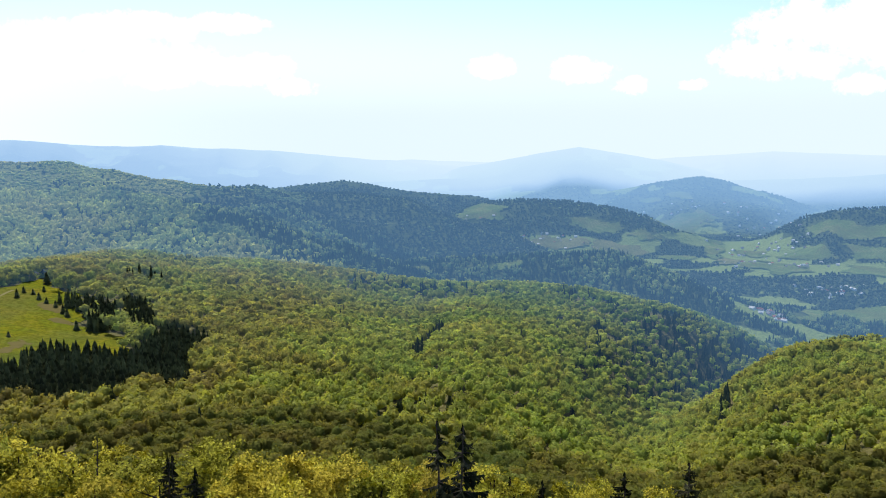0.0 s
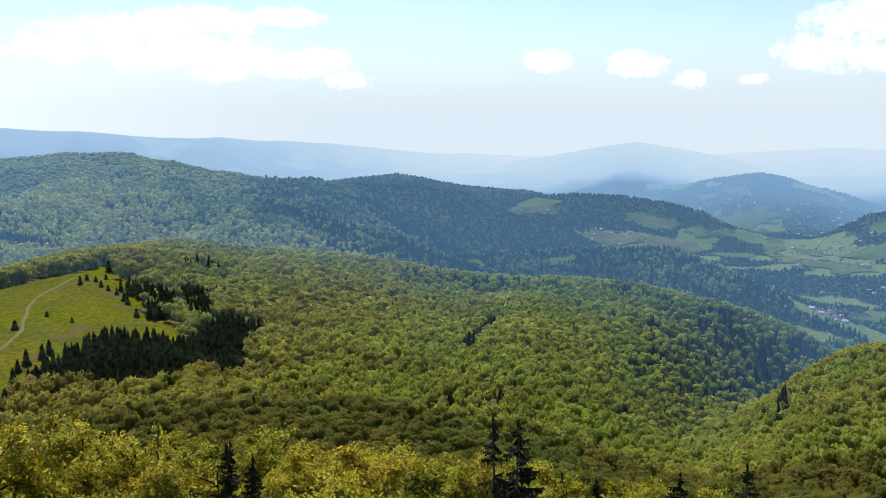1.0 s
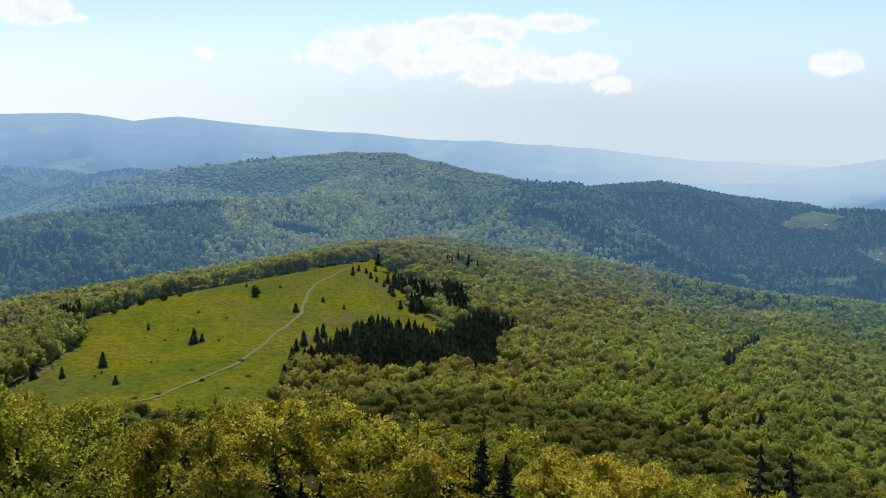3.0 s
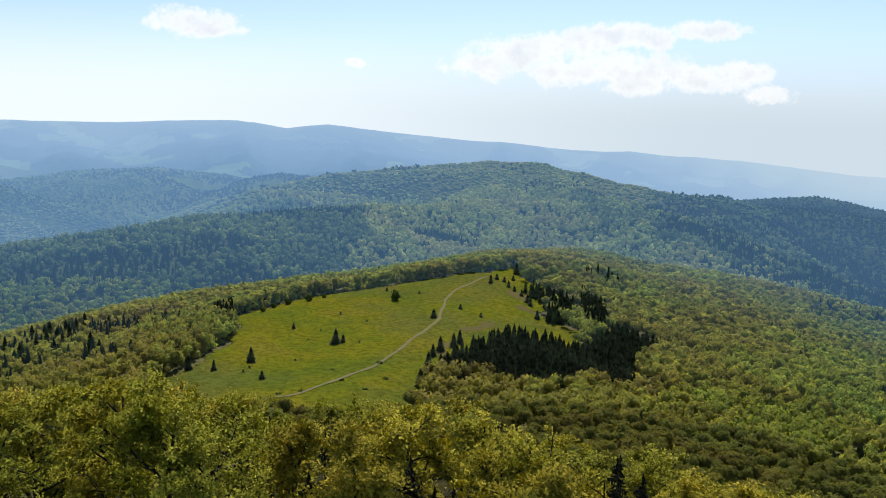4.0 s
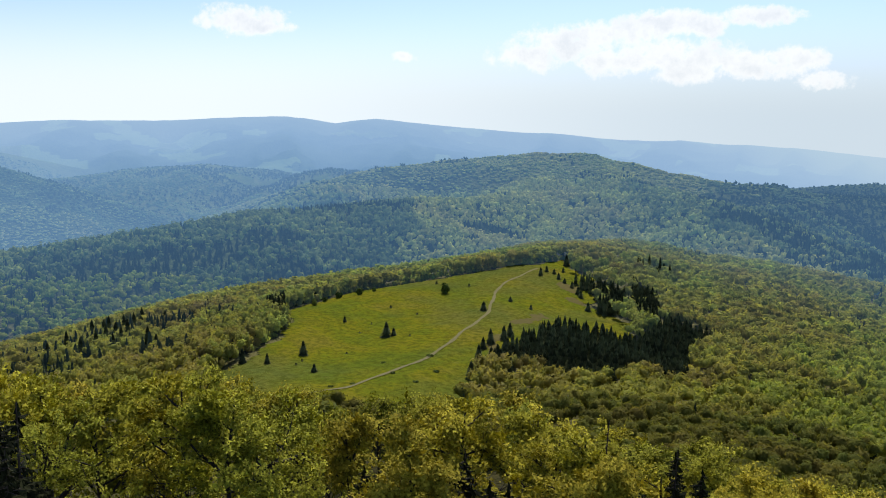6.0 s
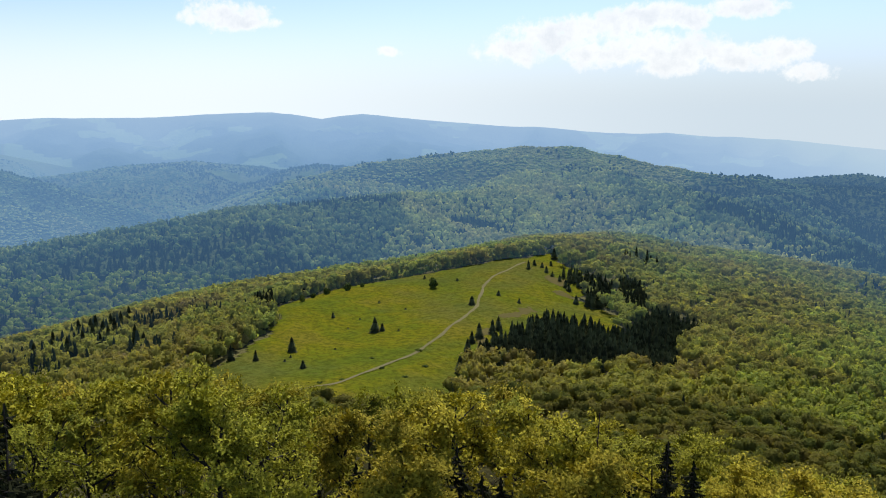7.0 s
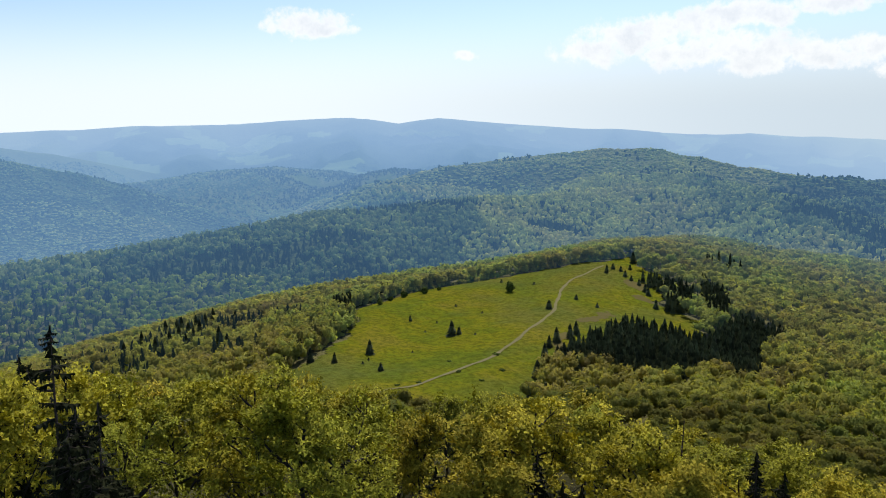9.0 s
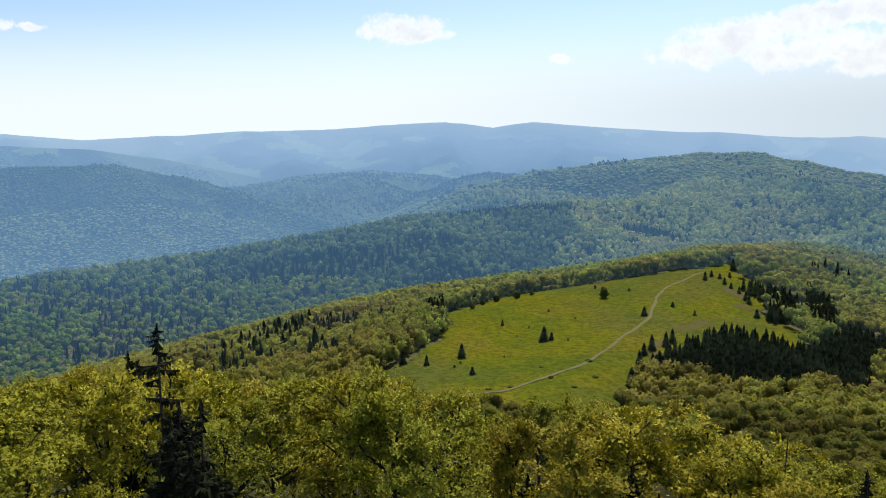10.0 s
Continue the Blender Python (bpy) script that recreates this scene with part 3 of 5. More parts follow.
def clump_crown(clumps, size, level=0, rough=0.12):
    """A broadleaf crown, 1 m in radius and 2 high, on z = 0: a lumpy body of foliage, open below, with tufts of leaves on it. Vertices, faces, normals."""
    v, f = ball(level)
    lumps = rng.normal(size=(8, 3)) + (0, 0, 0.35)
    lumps /= np.linalg.norm(lumps, axis=1)[:, None]
    weight = rng.uniform(0.75, 1.1, 8)

    def far(n):
        return 0.62 + 0.38 * (np.clip(n @ lumps.T, 0, 1) ** 6 * weight).max(-1)
    f = f[v[f].mean(1)[:, 2] > -0.62]
    body = v * (0.86 * far(v) * rng.uniform(1 - rough, 1 + rough, len(v)))[:, None]
    tri = body[f]
    flat = np.cross(tri[:, 1] - tri[:, 0], tri[:, 2] - tri[:, 0])
    norm = np.zeros_like(body)
    for i in range(3):
        np.add.at(norm, f[:, i], flat)
    norm = norm / (np.linalg.norm(norm, axis=1)[:, None] + 1e-9)
    verts, faces, norms = [body + (0, 0, 0.95)], [f], [norm * 0.6 + v * 0.4]
    k = len(v)
    for _ in range(clumps):
        n = rng.normal(size=3)
        n /= np.linalg.norm(n)
        if n[2] < -0.2:
            n[2] *= -1
        c = n * (float(far(n[None])[0]) * rng.uniform(0.82, 1.14)) + (0, 0, 0.95)
        m = n + rng.normal(size=3) * 0.45
        m /= np.linalg.norm(m)
        a = np.cross(m, rng.normal(size=3))
        a /= np.linalg.norm(a)
        b = np.cross(m, a)
        s = size * rng.uniform(0.5, 1.3)
        verts.append(np.array([c + a * s, c + b * s * 1.1 - a * s * 0.5, c - b * s * 1.1 - a * s * 0.5]))
        norms.append(np.array([n * 0.6 + m * 0.4] * 3))
        faces.append(np.array([(k, k + 1, k + 2)]))
        k += 3
    return np.concatenate(verts), np.concatenate(faces), np.concatenate(norms)


def tier_spruce(tiers, points):
    """A spruce 1 m high and 1 m in radius, of ragged hanging tiers."""
    verts, faces, k = [], [], 0
    for i in range(tiers):
        u = i / tiers
        top, low = min(1.0, u + 1.9 / tiers), max(0.02, u - 0.25 / tiers)
        rad = (1 - u) ** 0.72
        ring = [(0, 0, top)]
        for j in range(points * 2):
            a = math.pi * (j + rng.uniform(-0.25, 0.25)) / points + i
            w = rad * (rng.uniform(0.8, 1.12) if j % 2 else rng.uniform(0.6, 0.78))
            ring.append((math.cos(a) * w, math.sin(a) * w, low + (0.0 if j % 2 else 0.5 / tiers) + rng.uniform(-0.2, 0.2) / tiers))
        verts += ring
        faces += [(k, k + 1 + j, k + 1 + (j + 1) % (points * 2)) for j in range(points * 2)]
        k += len(ring)
    return np.array(verts), np.array(faces), None


CROWNS_F = [clump_crown(420, 0.10, 1) for _ in range(6)]
CROWNS_N = [clump_crown(130, 0.15, 1) for _ in range(8)]
CROWNS_A = [clump_crown(56, 0.20, 0) for _ in range(10)]
CROWNS_B = [clump_crown(18, 0.30, 0) for _ in range(10)]
CROWNS_M = [clump_crown(8, 0.36, 0) for _ in range(8)]
CROWNS_C = [clump_crown(2, 0.42, 0) for _ in range(6)]
SPRUCE_A = [tier_spruce(7, 5) for _ in range(5)]
SPRUCE_C = [tier_spruce(3, 3) for _ in range(4)]


def wood(name, templates, xyz, radius, height, mat, label, bias=None, category="forest"):
    """Very many trees as one stand."""
    vs, fs, ts, ns, k = [], [], [], [], 0
    leafy = "beech" in name
    pick = rng.integers(0, len(templates), len(xyz))
    for i, (v, f, n) in enumerate(templates):
        sel = np.nonzero(pick == i)[0]
        if not len(sel):
            continue
        a = rng.uniform(0, 2 * math.pi, len(sel))
        c, s = np.cos(a)[:, None], np.sin(a)[:, None]
        R, H = radius[sel][:, None], height[sel][:, None]
        x = (v[:, 0] * c - v[:, 1] * s) * R + xyz[sel, 0:1]
        y = (v[:, 0] * s + v[:, 1] * c) * R * rng.uniform(0.85, 1.15, (len(sel), 1)) + xyz[sel, 1:2]
        z = v[:, 2] * H + xyz[sel, 2:3]
        vs.append(np.stack([x, y, z], -1).reshape(-1, 3))
        if leafy:                                  # soft foliage: the light falls on the crown as a whole
            out = n + (0, 0, 0.3)
            out /= np.linalg.norm(out, axis=1)[:, None]
            ns.append(np.stack([out[:, 0] * c - out[:, 1] * s, out[:, 0] * s + out[:, 1] * c, np.broadcast_to(out[:, 2], (len(sel), len(v)))], -1).reshape(-1, 3))
        fs.append((f[None] + (np.arange(len(sel)) * len(v))[:, None, None] + k).reshape(-1, 3))
        hue = rng.uniform(0, 1, len(sel)) if bias is None else np.clip((rng.uniform(-0.4, 0.4, len(sel)) * (0.5 if "distant" in name else 0.9) + 0.5) * 0.75 + bias[sel], 0, 1)
        ts.append(np.repeat(hue, len(v)))
        k += len(sel) * len(v)
    me = mesh_from(name, np.concatenate(vs), np.concatenate(fs), [mat], leafy, np.concatenate(ts), np.concatenate(ns) if leafy else None)
    return tagged(new(name, me), label, category, kind="stuff")


# ---- which slopes can be seen from the lookout ----
SEE_AZ = np.arange(-34, 80, 0.5)
SEE_R = np.concatenate([np.arange(60, 1000, 8.0), np.arange(1000, 4900, 20.0)])
_a, _r = np.meshgrid(SEE_AZ, SEE_R, indexing="ij")
_slope = (land(*polar(_a, _r)) + np.where((_r < 90) | inside(_a, _r, MEADOW), 0.0, 9.0) - EYE) / _r


def canopy_line(az):
    """How far below the horizon, in degrees, the summit's own trees end."""
    return np.interp(az, (-30, -8, 0, 6, 13, 17, 22, 26, 32, 40, 45, 50, 55, 62, 75), (-24, -23, -22.4, -21.6, -21, -20, -19.5, -18.2, -17.9, -17, -16.5, -14.9, -14.4, -13.6, -13.1))


SEE_MAX = np.maximum(np.maximum.accumulate(_slope, axis=1), np.where(_r > 75, np.tan(np.radians(canopy_line(_a) - 1.3)), -9))


def seen(az, r, top, slack):
    i = np.clip(((az + 34) / 0.5).astype(int), 0, len(SEE_AZ) - 1)
    j = np.clip(np.searchsorted(SEE_R, r - 25) - 1, 0, len(SEE_R) - 1)
    return (top - EYE) / r > SEE_MAX[i, j] - slack


def scatter(r0, r1, gap, slack, tall=12.0):
    n = int(0.5 * radians(112) * (r1 * r1 - r0 * r0) / (gap * gap))
    r = np.sqrt(rng.uniform(r0 * r0, r1 * r1, n))
    az = rng.uniform(-33, 79, n)
    # thin out trees that stand too close together
    x, y = polar(az, r)
    cell = {}
    keep = []
    for i, key in enumerate(zip((x / (gap * 0.8)).astype(int).tolist(), (y / (gap * 0.8)).astype(int).tolist())):
        if key not in cell:
            cell[key] = i
            keep.append(i)
    az, r, x, y = az[keep], r[keep], x[keep], y[keep]
    z = land(x, y)
    ok = seen(az, r, z + tall, slack)
    return az[ok], r[ok], np.stack([x, y, z], -1)[ok]


PLANTATION = ((30.4, 444), (29.4, 440), (28.4, 448), (27.6, 446), (26.4, 438), (24.9, 426), (23.4, 422), (21.9, 430), (21.2, 440), (19.8, 456), (18.7, 456), (18.0, 444), (17.0, 446), (17.0, 520), (16.2, 538), (15.4, 560),
              (16.0, 578), (16.8, 568), (17.6, 590), (18.8, 580), (19.5, 541), (20.2, 520), (21.2, 513), (22.3, 521), (23.1, 526), (23.8, 523), (24.7, 530), (25.8, 527), (26.6, 514), (27.5, 490), (28.6, 474))
SPRUCE_BELT = ((24.7, 669), (21.8, 670), (21.2, 640), (21.4, 600), (23.1, 590), (22.5, 612), (23.2, 640))
SPRUCE_FILE = ((20.7, 695), (19.0, 665), (18.9, 570), (20.4, 573), (20.8, 630))
SPRUCE_TOP = ((20.9, 785), (18.1, 785), (18.1, 752), (20.6, 742))
MEADOW_EDGE = ((45.0, 552), (43.7, 546), (43.9, 598), (42.3, 622), (41.2, 640), (44.2, 634), (45.2, 600))
# big round beeches by the meadow's top: degrees left, metres out, radius, height
RIDGE_BEECHES = ((24.5, 706, 4.6, 11.5), (23.7, 722, 5.6, 13.5), (22.7, 731, 6.0, 14.5), (21.9, 714, 7.2, 15.0), (20.9, 706, 6.2, 14.0), (20.4, 738, 6.0, 15.5), (22.3, 762, 6.4, 14.5), (21.3, 778, 6.0, 14.5),
                 (19.6, 722, 5.6, 14.0), (18.9, 696, 5.2, 13.0), (17.5, 732, 6.0, 14.0), (24.3, 748, 5.0, 12.5), (23.2, 755, 5.4, 13.5))
TRACK_CUT = ((-18.2, 500), (-18.9, 590), (-19.3, 590), (-18.8, 500))      # forest track down the side hill
SPRUCE_ROW = ((2.6, 560), (0.6, 690), (-0.1, 690), (1.6, 560))          # dark row in a hollow of the wood
FIELDS = (
    (((5.4, 1440), (5.0, 1475), (1.2, 1478), (0.8, 1440)), M_FIELD), (((-2.46, 1472), (-5.3, 1466), (-5.1, 1446), (-2.8, 1450)), M_FIELD),
    (((-1.33, 2676), (-2.46, 2684), (-4.53, 2612), (-3.97, 2568), (-2.08, 2544), (-0.8, 2570)), M_FIELD),
    (((-8.1, 2548), (-9.6, 2612), (-11.4, 2604), (-12.1, 2564), (-10.3, 2516), (-8.5, 2520)), M_FIELD),
    (((-4.9, 2440), (-6.6, 2468), (-9.8, 2428), (-9.6, 2400), (-6.2, 2400)), M_PLOUGH),
    (((-13.6, 2680), (-15.3, 3060), (-17.8, 3016), (-16.8, 2952), (-14.3, 2628)), M_FIELD),
    (((-16.95, 2592), (-18.0, 2800), (-18.3, 2584), (-17.5, 2364), (-17.0, 2420)), M_FIELD),
    (((-18.5, 2572), (-20.2, 2564), (-21.2, 2476), (-19.6, 2460)), M_FIELD), (((-11.8, 2544), (-13.6, 2568), (-15.0, 2580), (-12.9, 2484)), M_FIELD),
    (((-22.8, 2600), (-23.1, 2648), (-29, 2588), (-29, 2532), (-25.3, 2500)), M_FIELD), (((-24.7, 2480), (-29, 2460), (-29, 2348), (-25.7, 2400)), M_FIELD),
    (((-25.4, 2340), (-29, 2308), (-29, 2172), (-25.4, 2168)), M_FIELD), (((-22.4, 1652), (-23.3, 1780), (-24.6, 1752), (-23.7, 1616), (-22.7, 1524)), M_FIELD),
    (((-25.6, 1812), (-29, 1896), (-29, 1712), (-26.2, 1672)), M_FIELD), (((-14.6, 3324), (-15.8, 3320), (-16.3, 3244), (-15.3, 3212)), M_FIELD),
    (((-12.6, 3324), (-14.0, 3316), (-14.6, 3236), (-13.2, 3280)), M_FIELD), (((-17.7, 2384), (-19.2, 2356), (-18.9, 2224), (-17.9, 2248)), M_PLOUGH),
    (((-20.3, 2152), (-22.2, 2288), (-22.9, 2208), (-21.6, 2112)), M_FIELD),
    (((44, 2740), (44, 2800), (48, 2800), (48, 2740)), M_FIELD), (((40.6, 2600), (40.8, 2640), (43, 2640), (43, 2600)), M_FIELD),
    (((36, 4150), (37, 4250), (41, 4250), (41, 4150)), M_FIELD), (((50, 4000), (50.5, 4250), (51.5, 4250), (52, 4000)), M_FIELD),
)


def small_fields():
    """Irregular pastures strewn over the valley floor and its lower slopes."""
    g, out = random.Random(33), []
    while len(out) < 22:
        az, r = g.uniform(-35, 5), math.sqrt(g.uniform(1700 ** 2, 3500 ** 2))
        if not -345 < land_at(az, r).z - EYE < -278:
            continue
        wide, deep, n, turn = g.uniform(30, 130), g.uniform(25, 75), g.randrange(7, 11), g.uniform(-0.4, 0.4)
        ring = []
        for k in range(n):
            a = 6.2832 * k / n
            q = g.uniform(0.6, 1.15)
            side, on = wide * q * math.cos(a), deep * q * math.sin(a)
            ring.append((az + math.degrees((side * math.cos(turn) - on * math.sin(turn)) / r), r + on * math.cos(turn) + side * math.sin(turn)))
        out.append((tuple(ring), M_PLOUGH if g.random() < 0.1 else M_FIELD))
    return tuple(out)


FIELDS += small_fields()


def in_fields(az, r):
    hit = np.zeros(az.shape, bool)
    for ring, _ in FIELDS:
        hit |= inside(az, r, ring)
    return hit


for ring, mat in FIELDS:
    d = ring[0][1]
    tagged(new("field", sheet("field", ring, mat, 9.0 if d < 3500 else 18.0, 1.2 + d / 1500)), "pale green pasture in the valley" if mat is M_FIELD else "pale ploughed strip in the valley", "field", kind="structure")


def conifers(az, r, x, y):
    """Share of spruce in the woods; raised on some hills to put shade into the colour."""
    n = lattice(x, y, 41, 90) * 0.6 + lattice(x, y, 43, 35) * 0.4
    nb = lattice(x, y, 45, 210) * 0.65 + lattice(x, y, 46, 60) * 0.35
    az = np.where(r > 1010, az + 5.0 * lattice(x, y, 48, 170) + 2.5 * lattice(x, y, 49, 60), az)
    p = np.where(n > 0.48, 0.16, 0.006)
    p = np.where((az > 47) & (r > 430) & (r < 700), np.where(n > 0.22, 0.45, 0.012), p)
    # Right flank: spruce share raised to darken it, for shade as well as species.
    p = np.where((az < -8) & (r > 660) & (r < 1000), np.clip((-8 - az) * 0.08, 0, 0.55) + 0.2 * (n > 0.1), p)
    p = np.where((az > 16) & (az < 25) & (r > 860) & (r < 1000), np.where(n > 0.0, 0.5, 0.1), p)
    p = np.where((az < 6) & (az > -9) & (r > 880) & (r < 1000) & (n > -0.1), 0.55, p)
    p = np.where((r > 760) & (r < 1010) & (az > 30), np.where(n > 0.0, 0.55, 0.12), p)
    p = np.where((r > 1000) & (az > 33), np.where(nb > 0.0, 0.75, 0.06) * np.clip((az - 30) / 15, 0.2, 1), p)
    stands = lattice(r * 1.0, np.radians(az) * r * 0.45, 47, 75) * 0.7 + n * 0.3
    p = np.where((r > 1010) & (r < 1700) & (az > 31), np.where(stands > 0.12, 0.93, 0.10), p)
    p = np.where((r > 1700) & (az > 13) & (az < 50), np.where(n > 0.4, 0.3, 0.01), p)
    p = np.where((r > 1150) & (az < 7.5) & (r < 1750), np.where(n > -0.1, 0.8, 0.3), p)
    # Nearly all spruce: cloud shadow on this hill put into dark needle colour.
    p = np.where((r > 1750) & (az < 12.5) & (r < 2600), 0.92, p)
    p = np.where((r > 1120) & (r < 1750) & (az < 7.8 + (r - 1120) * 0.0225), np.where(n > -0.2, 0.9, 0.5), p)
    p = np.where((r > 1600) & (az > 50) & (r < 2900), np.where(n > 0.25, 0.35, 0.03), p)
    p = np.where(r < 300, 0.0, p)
    # Farther hills likewise: dark spruce also stands in for cloud shadow.
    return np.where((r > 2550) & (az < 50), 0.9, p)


def tone(az, r):
    """Fresh green (low) to yellow and coppery (high) leaf, by slope; light and shade of slopes are put into it too."""
    x, y = polar(az, r)
    az = az + np.where(r > 1000, 5.0, 2.5) * lattice(x, y, 55, 170) + 2.0 * lattice(x, y, 56, 60)
    b = np.where((az < -11) & (r < 680), 0.0, np.clip(-0.2 + (az + 4) * 0.025, -0.2, 0.13))
    # Greener, darker leaf paints the cloud shadow on the ridge's right flank.
    b = np.where((az < 0) & (r > 640) & (r < 1010), -0.1 - 0.2 * np.clip(-az / 12, 0, 1), b)
    # Lighter leaf on the mountain: fresh beech, with its sunlit look painted in.
    b = np.where(r > 1010, np.where((az > 7.8 + np.clip(r - 1120, 0, 640) * 0.0225) & (az < 36) & (r > 1100) & (r < 2100), 0.55, np.where((az > 33) & (r < 1700), -0.28, np.where((az < 14) & (r < 1800), -0.25, 0.0))), b)
    b = np.where((az < -4) & (r < 400), 0.2, b)
    b = np.where((az > 48) & (r > 400) & (r < 700), b + 0.34, b)
    # In front of the plantation the coppery end paints the slope darker.
    b = np.where((r > 740) & (r < 1010) & (az > 28), -0.45, np.where((r > 380) & (r < 475) & (az > 12) & (az < 34), b + 0.32, b))
    # Mountain's upper slopes: bare brownish crest, and sunlight put into the leaf tone.
    b = np.where((r > 1700) & (r < 2300) & (az > 13), np.where(r > 1820, 0.72, 0.58), np.where((r > 2300) & (az > 48), -0.12, np.where((r > 1750) & (az < 13), -0.3, b)))
    # Near slope on the left also pushed to the darker coppery end, as shade.
    return np.where((r < 430) & (az > 8), b + 0.10 * np.clip((az - 8) / 8, 0, 1), b)


def plant_woods():
    bare = lambda az, r: inside(az, r, MEADOW) | inside(az, r, PLANTATION) | inside(az, r, TRACK_CUT) | inside(az, r, SPRUCE_ROW)
    for r0, r1, gap, slack, broad, pine, mb, ms, size in (
            (85, 220, 4.7, 0.006, CROWNS_F, SPRUCE_A, M_DIMWOOD, M_SPRUCEWOOD, 3.4),
            (220, 380, 4.7, 0.012, CROWNS_N, SPRUCE_A, M_DIMWOOD, M_SPRUCEWOOD, 3.7),
            (380, 600, 4.7, 0.010, CROWNS_A, SPRUCE_A, M_WOOD, M_SPRUCEWOOD, 3.6),
            (600, 1010, 5.3, 0.006, CROWNS_B, SPRUCE_C, M_WOOD, M_SPRUCEWOOD, 4.1),
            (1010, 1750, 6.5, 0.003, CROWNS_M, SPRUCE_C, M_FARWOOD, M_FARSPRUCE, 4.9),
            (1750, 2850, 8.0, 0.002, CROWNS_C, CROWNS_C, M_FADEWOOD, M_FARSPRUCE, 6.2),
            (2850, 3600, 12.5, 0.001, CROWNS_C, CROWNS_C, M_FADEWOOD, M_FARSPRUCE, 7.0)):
        az, r, p = scatter(r0, r1, gap, slack)
        keep = ~bare(az, r) if r0 < 1000 else ~in_fields(az, r) & ~open_country(p[:, 0], p[:, 1])
        if r0 < 1000:
            keep &= ~((inside(az, r, SPRUCE_BELT) | inside(az, r, SPRUCE_FILE) | inside(az, r, MEADOW_EDGE)) & (rng.uniform(0, 1, len(az)) < 0.92))
            for a, d, wide, _ in RIDGE_BEECHES:
                keep &= np.hypot(p[:, 0] - polar(a, d)[0], p[:, 1] - polar(a, d)[1]) > wide
        keep &= (r > 170) | (p[:, 2] + 13.5 - EYE < r * np.tan(np.radians(canopy_line(az) + 0.3)))
        az, r, p = az[keep], r[keep], p[keep]
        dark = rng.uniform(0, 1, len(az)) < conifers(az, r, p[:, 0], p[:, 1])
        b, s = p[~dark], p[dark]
        rb = size * rng.triangular(0.7, 0.95, 1.55, len(b))
        hb = rng.uniform(2.8, 4.6, len(b)) if r0 < 300 else rng.uniform(3.2, 5.2, len(b))
        hue = tone(az[~dark], r[~dark])
        sit = 13.0 - 2 * hb + rng.uniform(-2.2, 1.4, len(b))
        if r0 > 1000:
            hb = rng.uniform(4.2, 7.2, len(b)) if r0 < 1700 else rng.uniform(2.4, 3.6, len(b))
            sit = np.full(len(b), 0.0 if r0 < 1700 else -2.5)
            s[:, 2] -= 0.0 if r0 < 1700 else 2.5
        sit = sit - 4.0 * ((az[~dark] > 50) & (az[~dark] < 60) & (r[~dark] > 470) & (r[~dark] < 640))
        sit = sit - 3.2 * ((az[~dark] > 15) & (az[~dark] < 32) & (r[~dark] > 370) & (r[~dark] < 475))
        b = b + np.stack([np.zeros(len(b)), np.zeros(len(b)), sit], -1)
        far = "distant " if r0 > 1000 else ""
        if len(b):
            wood(far.replace(" ", "_") + "beech_forest", broad, b, rb, hb, mb, far + "beech forest in fresh yellow-green spring leaf on the slopes", hue)
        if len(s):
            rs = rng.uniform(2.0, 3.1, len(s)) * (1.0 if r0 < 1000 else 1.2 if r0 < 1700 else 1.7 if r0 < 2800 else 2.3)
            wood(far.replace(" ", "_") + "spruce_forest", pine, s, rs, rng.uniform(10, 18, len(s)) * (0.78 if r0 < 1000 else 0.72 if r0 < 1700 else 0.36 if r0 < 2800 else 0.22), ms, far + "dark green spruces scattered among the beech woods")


plant_woods()


def wood_edge():
    """Low bushy growth where the wood meets the meadow."""
    pts = []
    ring = MEADOW[1:12]
    for (a0, d0), (a1, d1) in zip(ring, ring[1:]):
        p, q = np.array(polar(a0, d0)), np.array(polar(a1, d1))
        way = (q - p) / np.linalg.norm(q - p)
        out = np.array((way[1], -way[0]))
        mid = (p + q) / 2 + out * 6
        if inside(np.degrees(np.arctan2(-mid[:1], mid[1:])), np.array([np.hypot(*mid)]), MEADOW)[0]:
            out = -out
        for _ in range(int(np.linalg.norm(q - p) / 0.9)):
            pts.append(p + way * rng.uniform(0, np.linalg.norm(q - p)) + out * rng.uniform(0.5, 15))
    pts = np.array(pts)
    pts = pts[~inside(np.degrees(np.arctan2(-pts[:, 0], pts[:, 1])), np.hypot(pts[:, 0], pts[:, 1]), MEADOW_EDGE)]
    xyz = np.column_stack([pts, land(pts[:, 0], pts[:, 1]) - 0.5])
    n = len(xyz)
    wood("beech_thicket", CROWNS_B, xyz, rng.uniform(1.8, 3.8, n), rng.uniform(1.5, 5.0, n), M_WOOD, "bushy young beeches along the meadow's wooded edge")


wood_edge()


# ---- single trees ----
def tube(points, radii, sides=6):
    """A tapered limb through points."""
    verts, faces = [], []
    for i, (p, r) in enumerate(zip(points, radii)):
        way = (points[min(i + 1, len(points) - 1)] - points[max(i - 1, 0)]).normalized()
        a = way.orthogonal().normalized()
        b = way.cross(a)
        verts += [p + (a * math.cos(6.2832 * j / sides) + b * math.sin(6.2832 * j / sides)) * r for j in range(sides)]
        if i:
            k = (i - 1) * sides
            faces += [(k + j, k + (j + 1) % sides, k + sides + (j + 1) % sides, k + sides + j) for j in range(sides)]
    return verts, faces


def join(pieces):
    verts, faces, k = [], [], 0
    for v, f in pieces:
        verts += [tuple(p) for p in v]
        faces += [tuple(i + k for i in q) for q in f]
        k += len(v)
    return np.array(verts), np.array(faces)


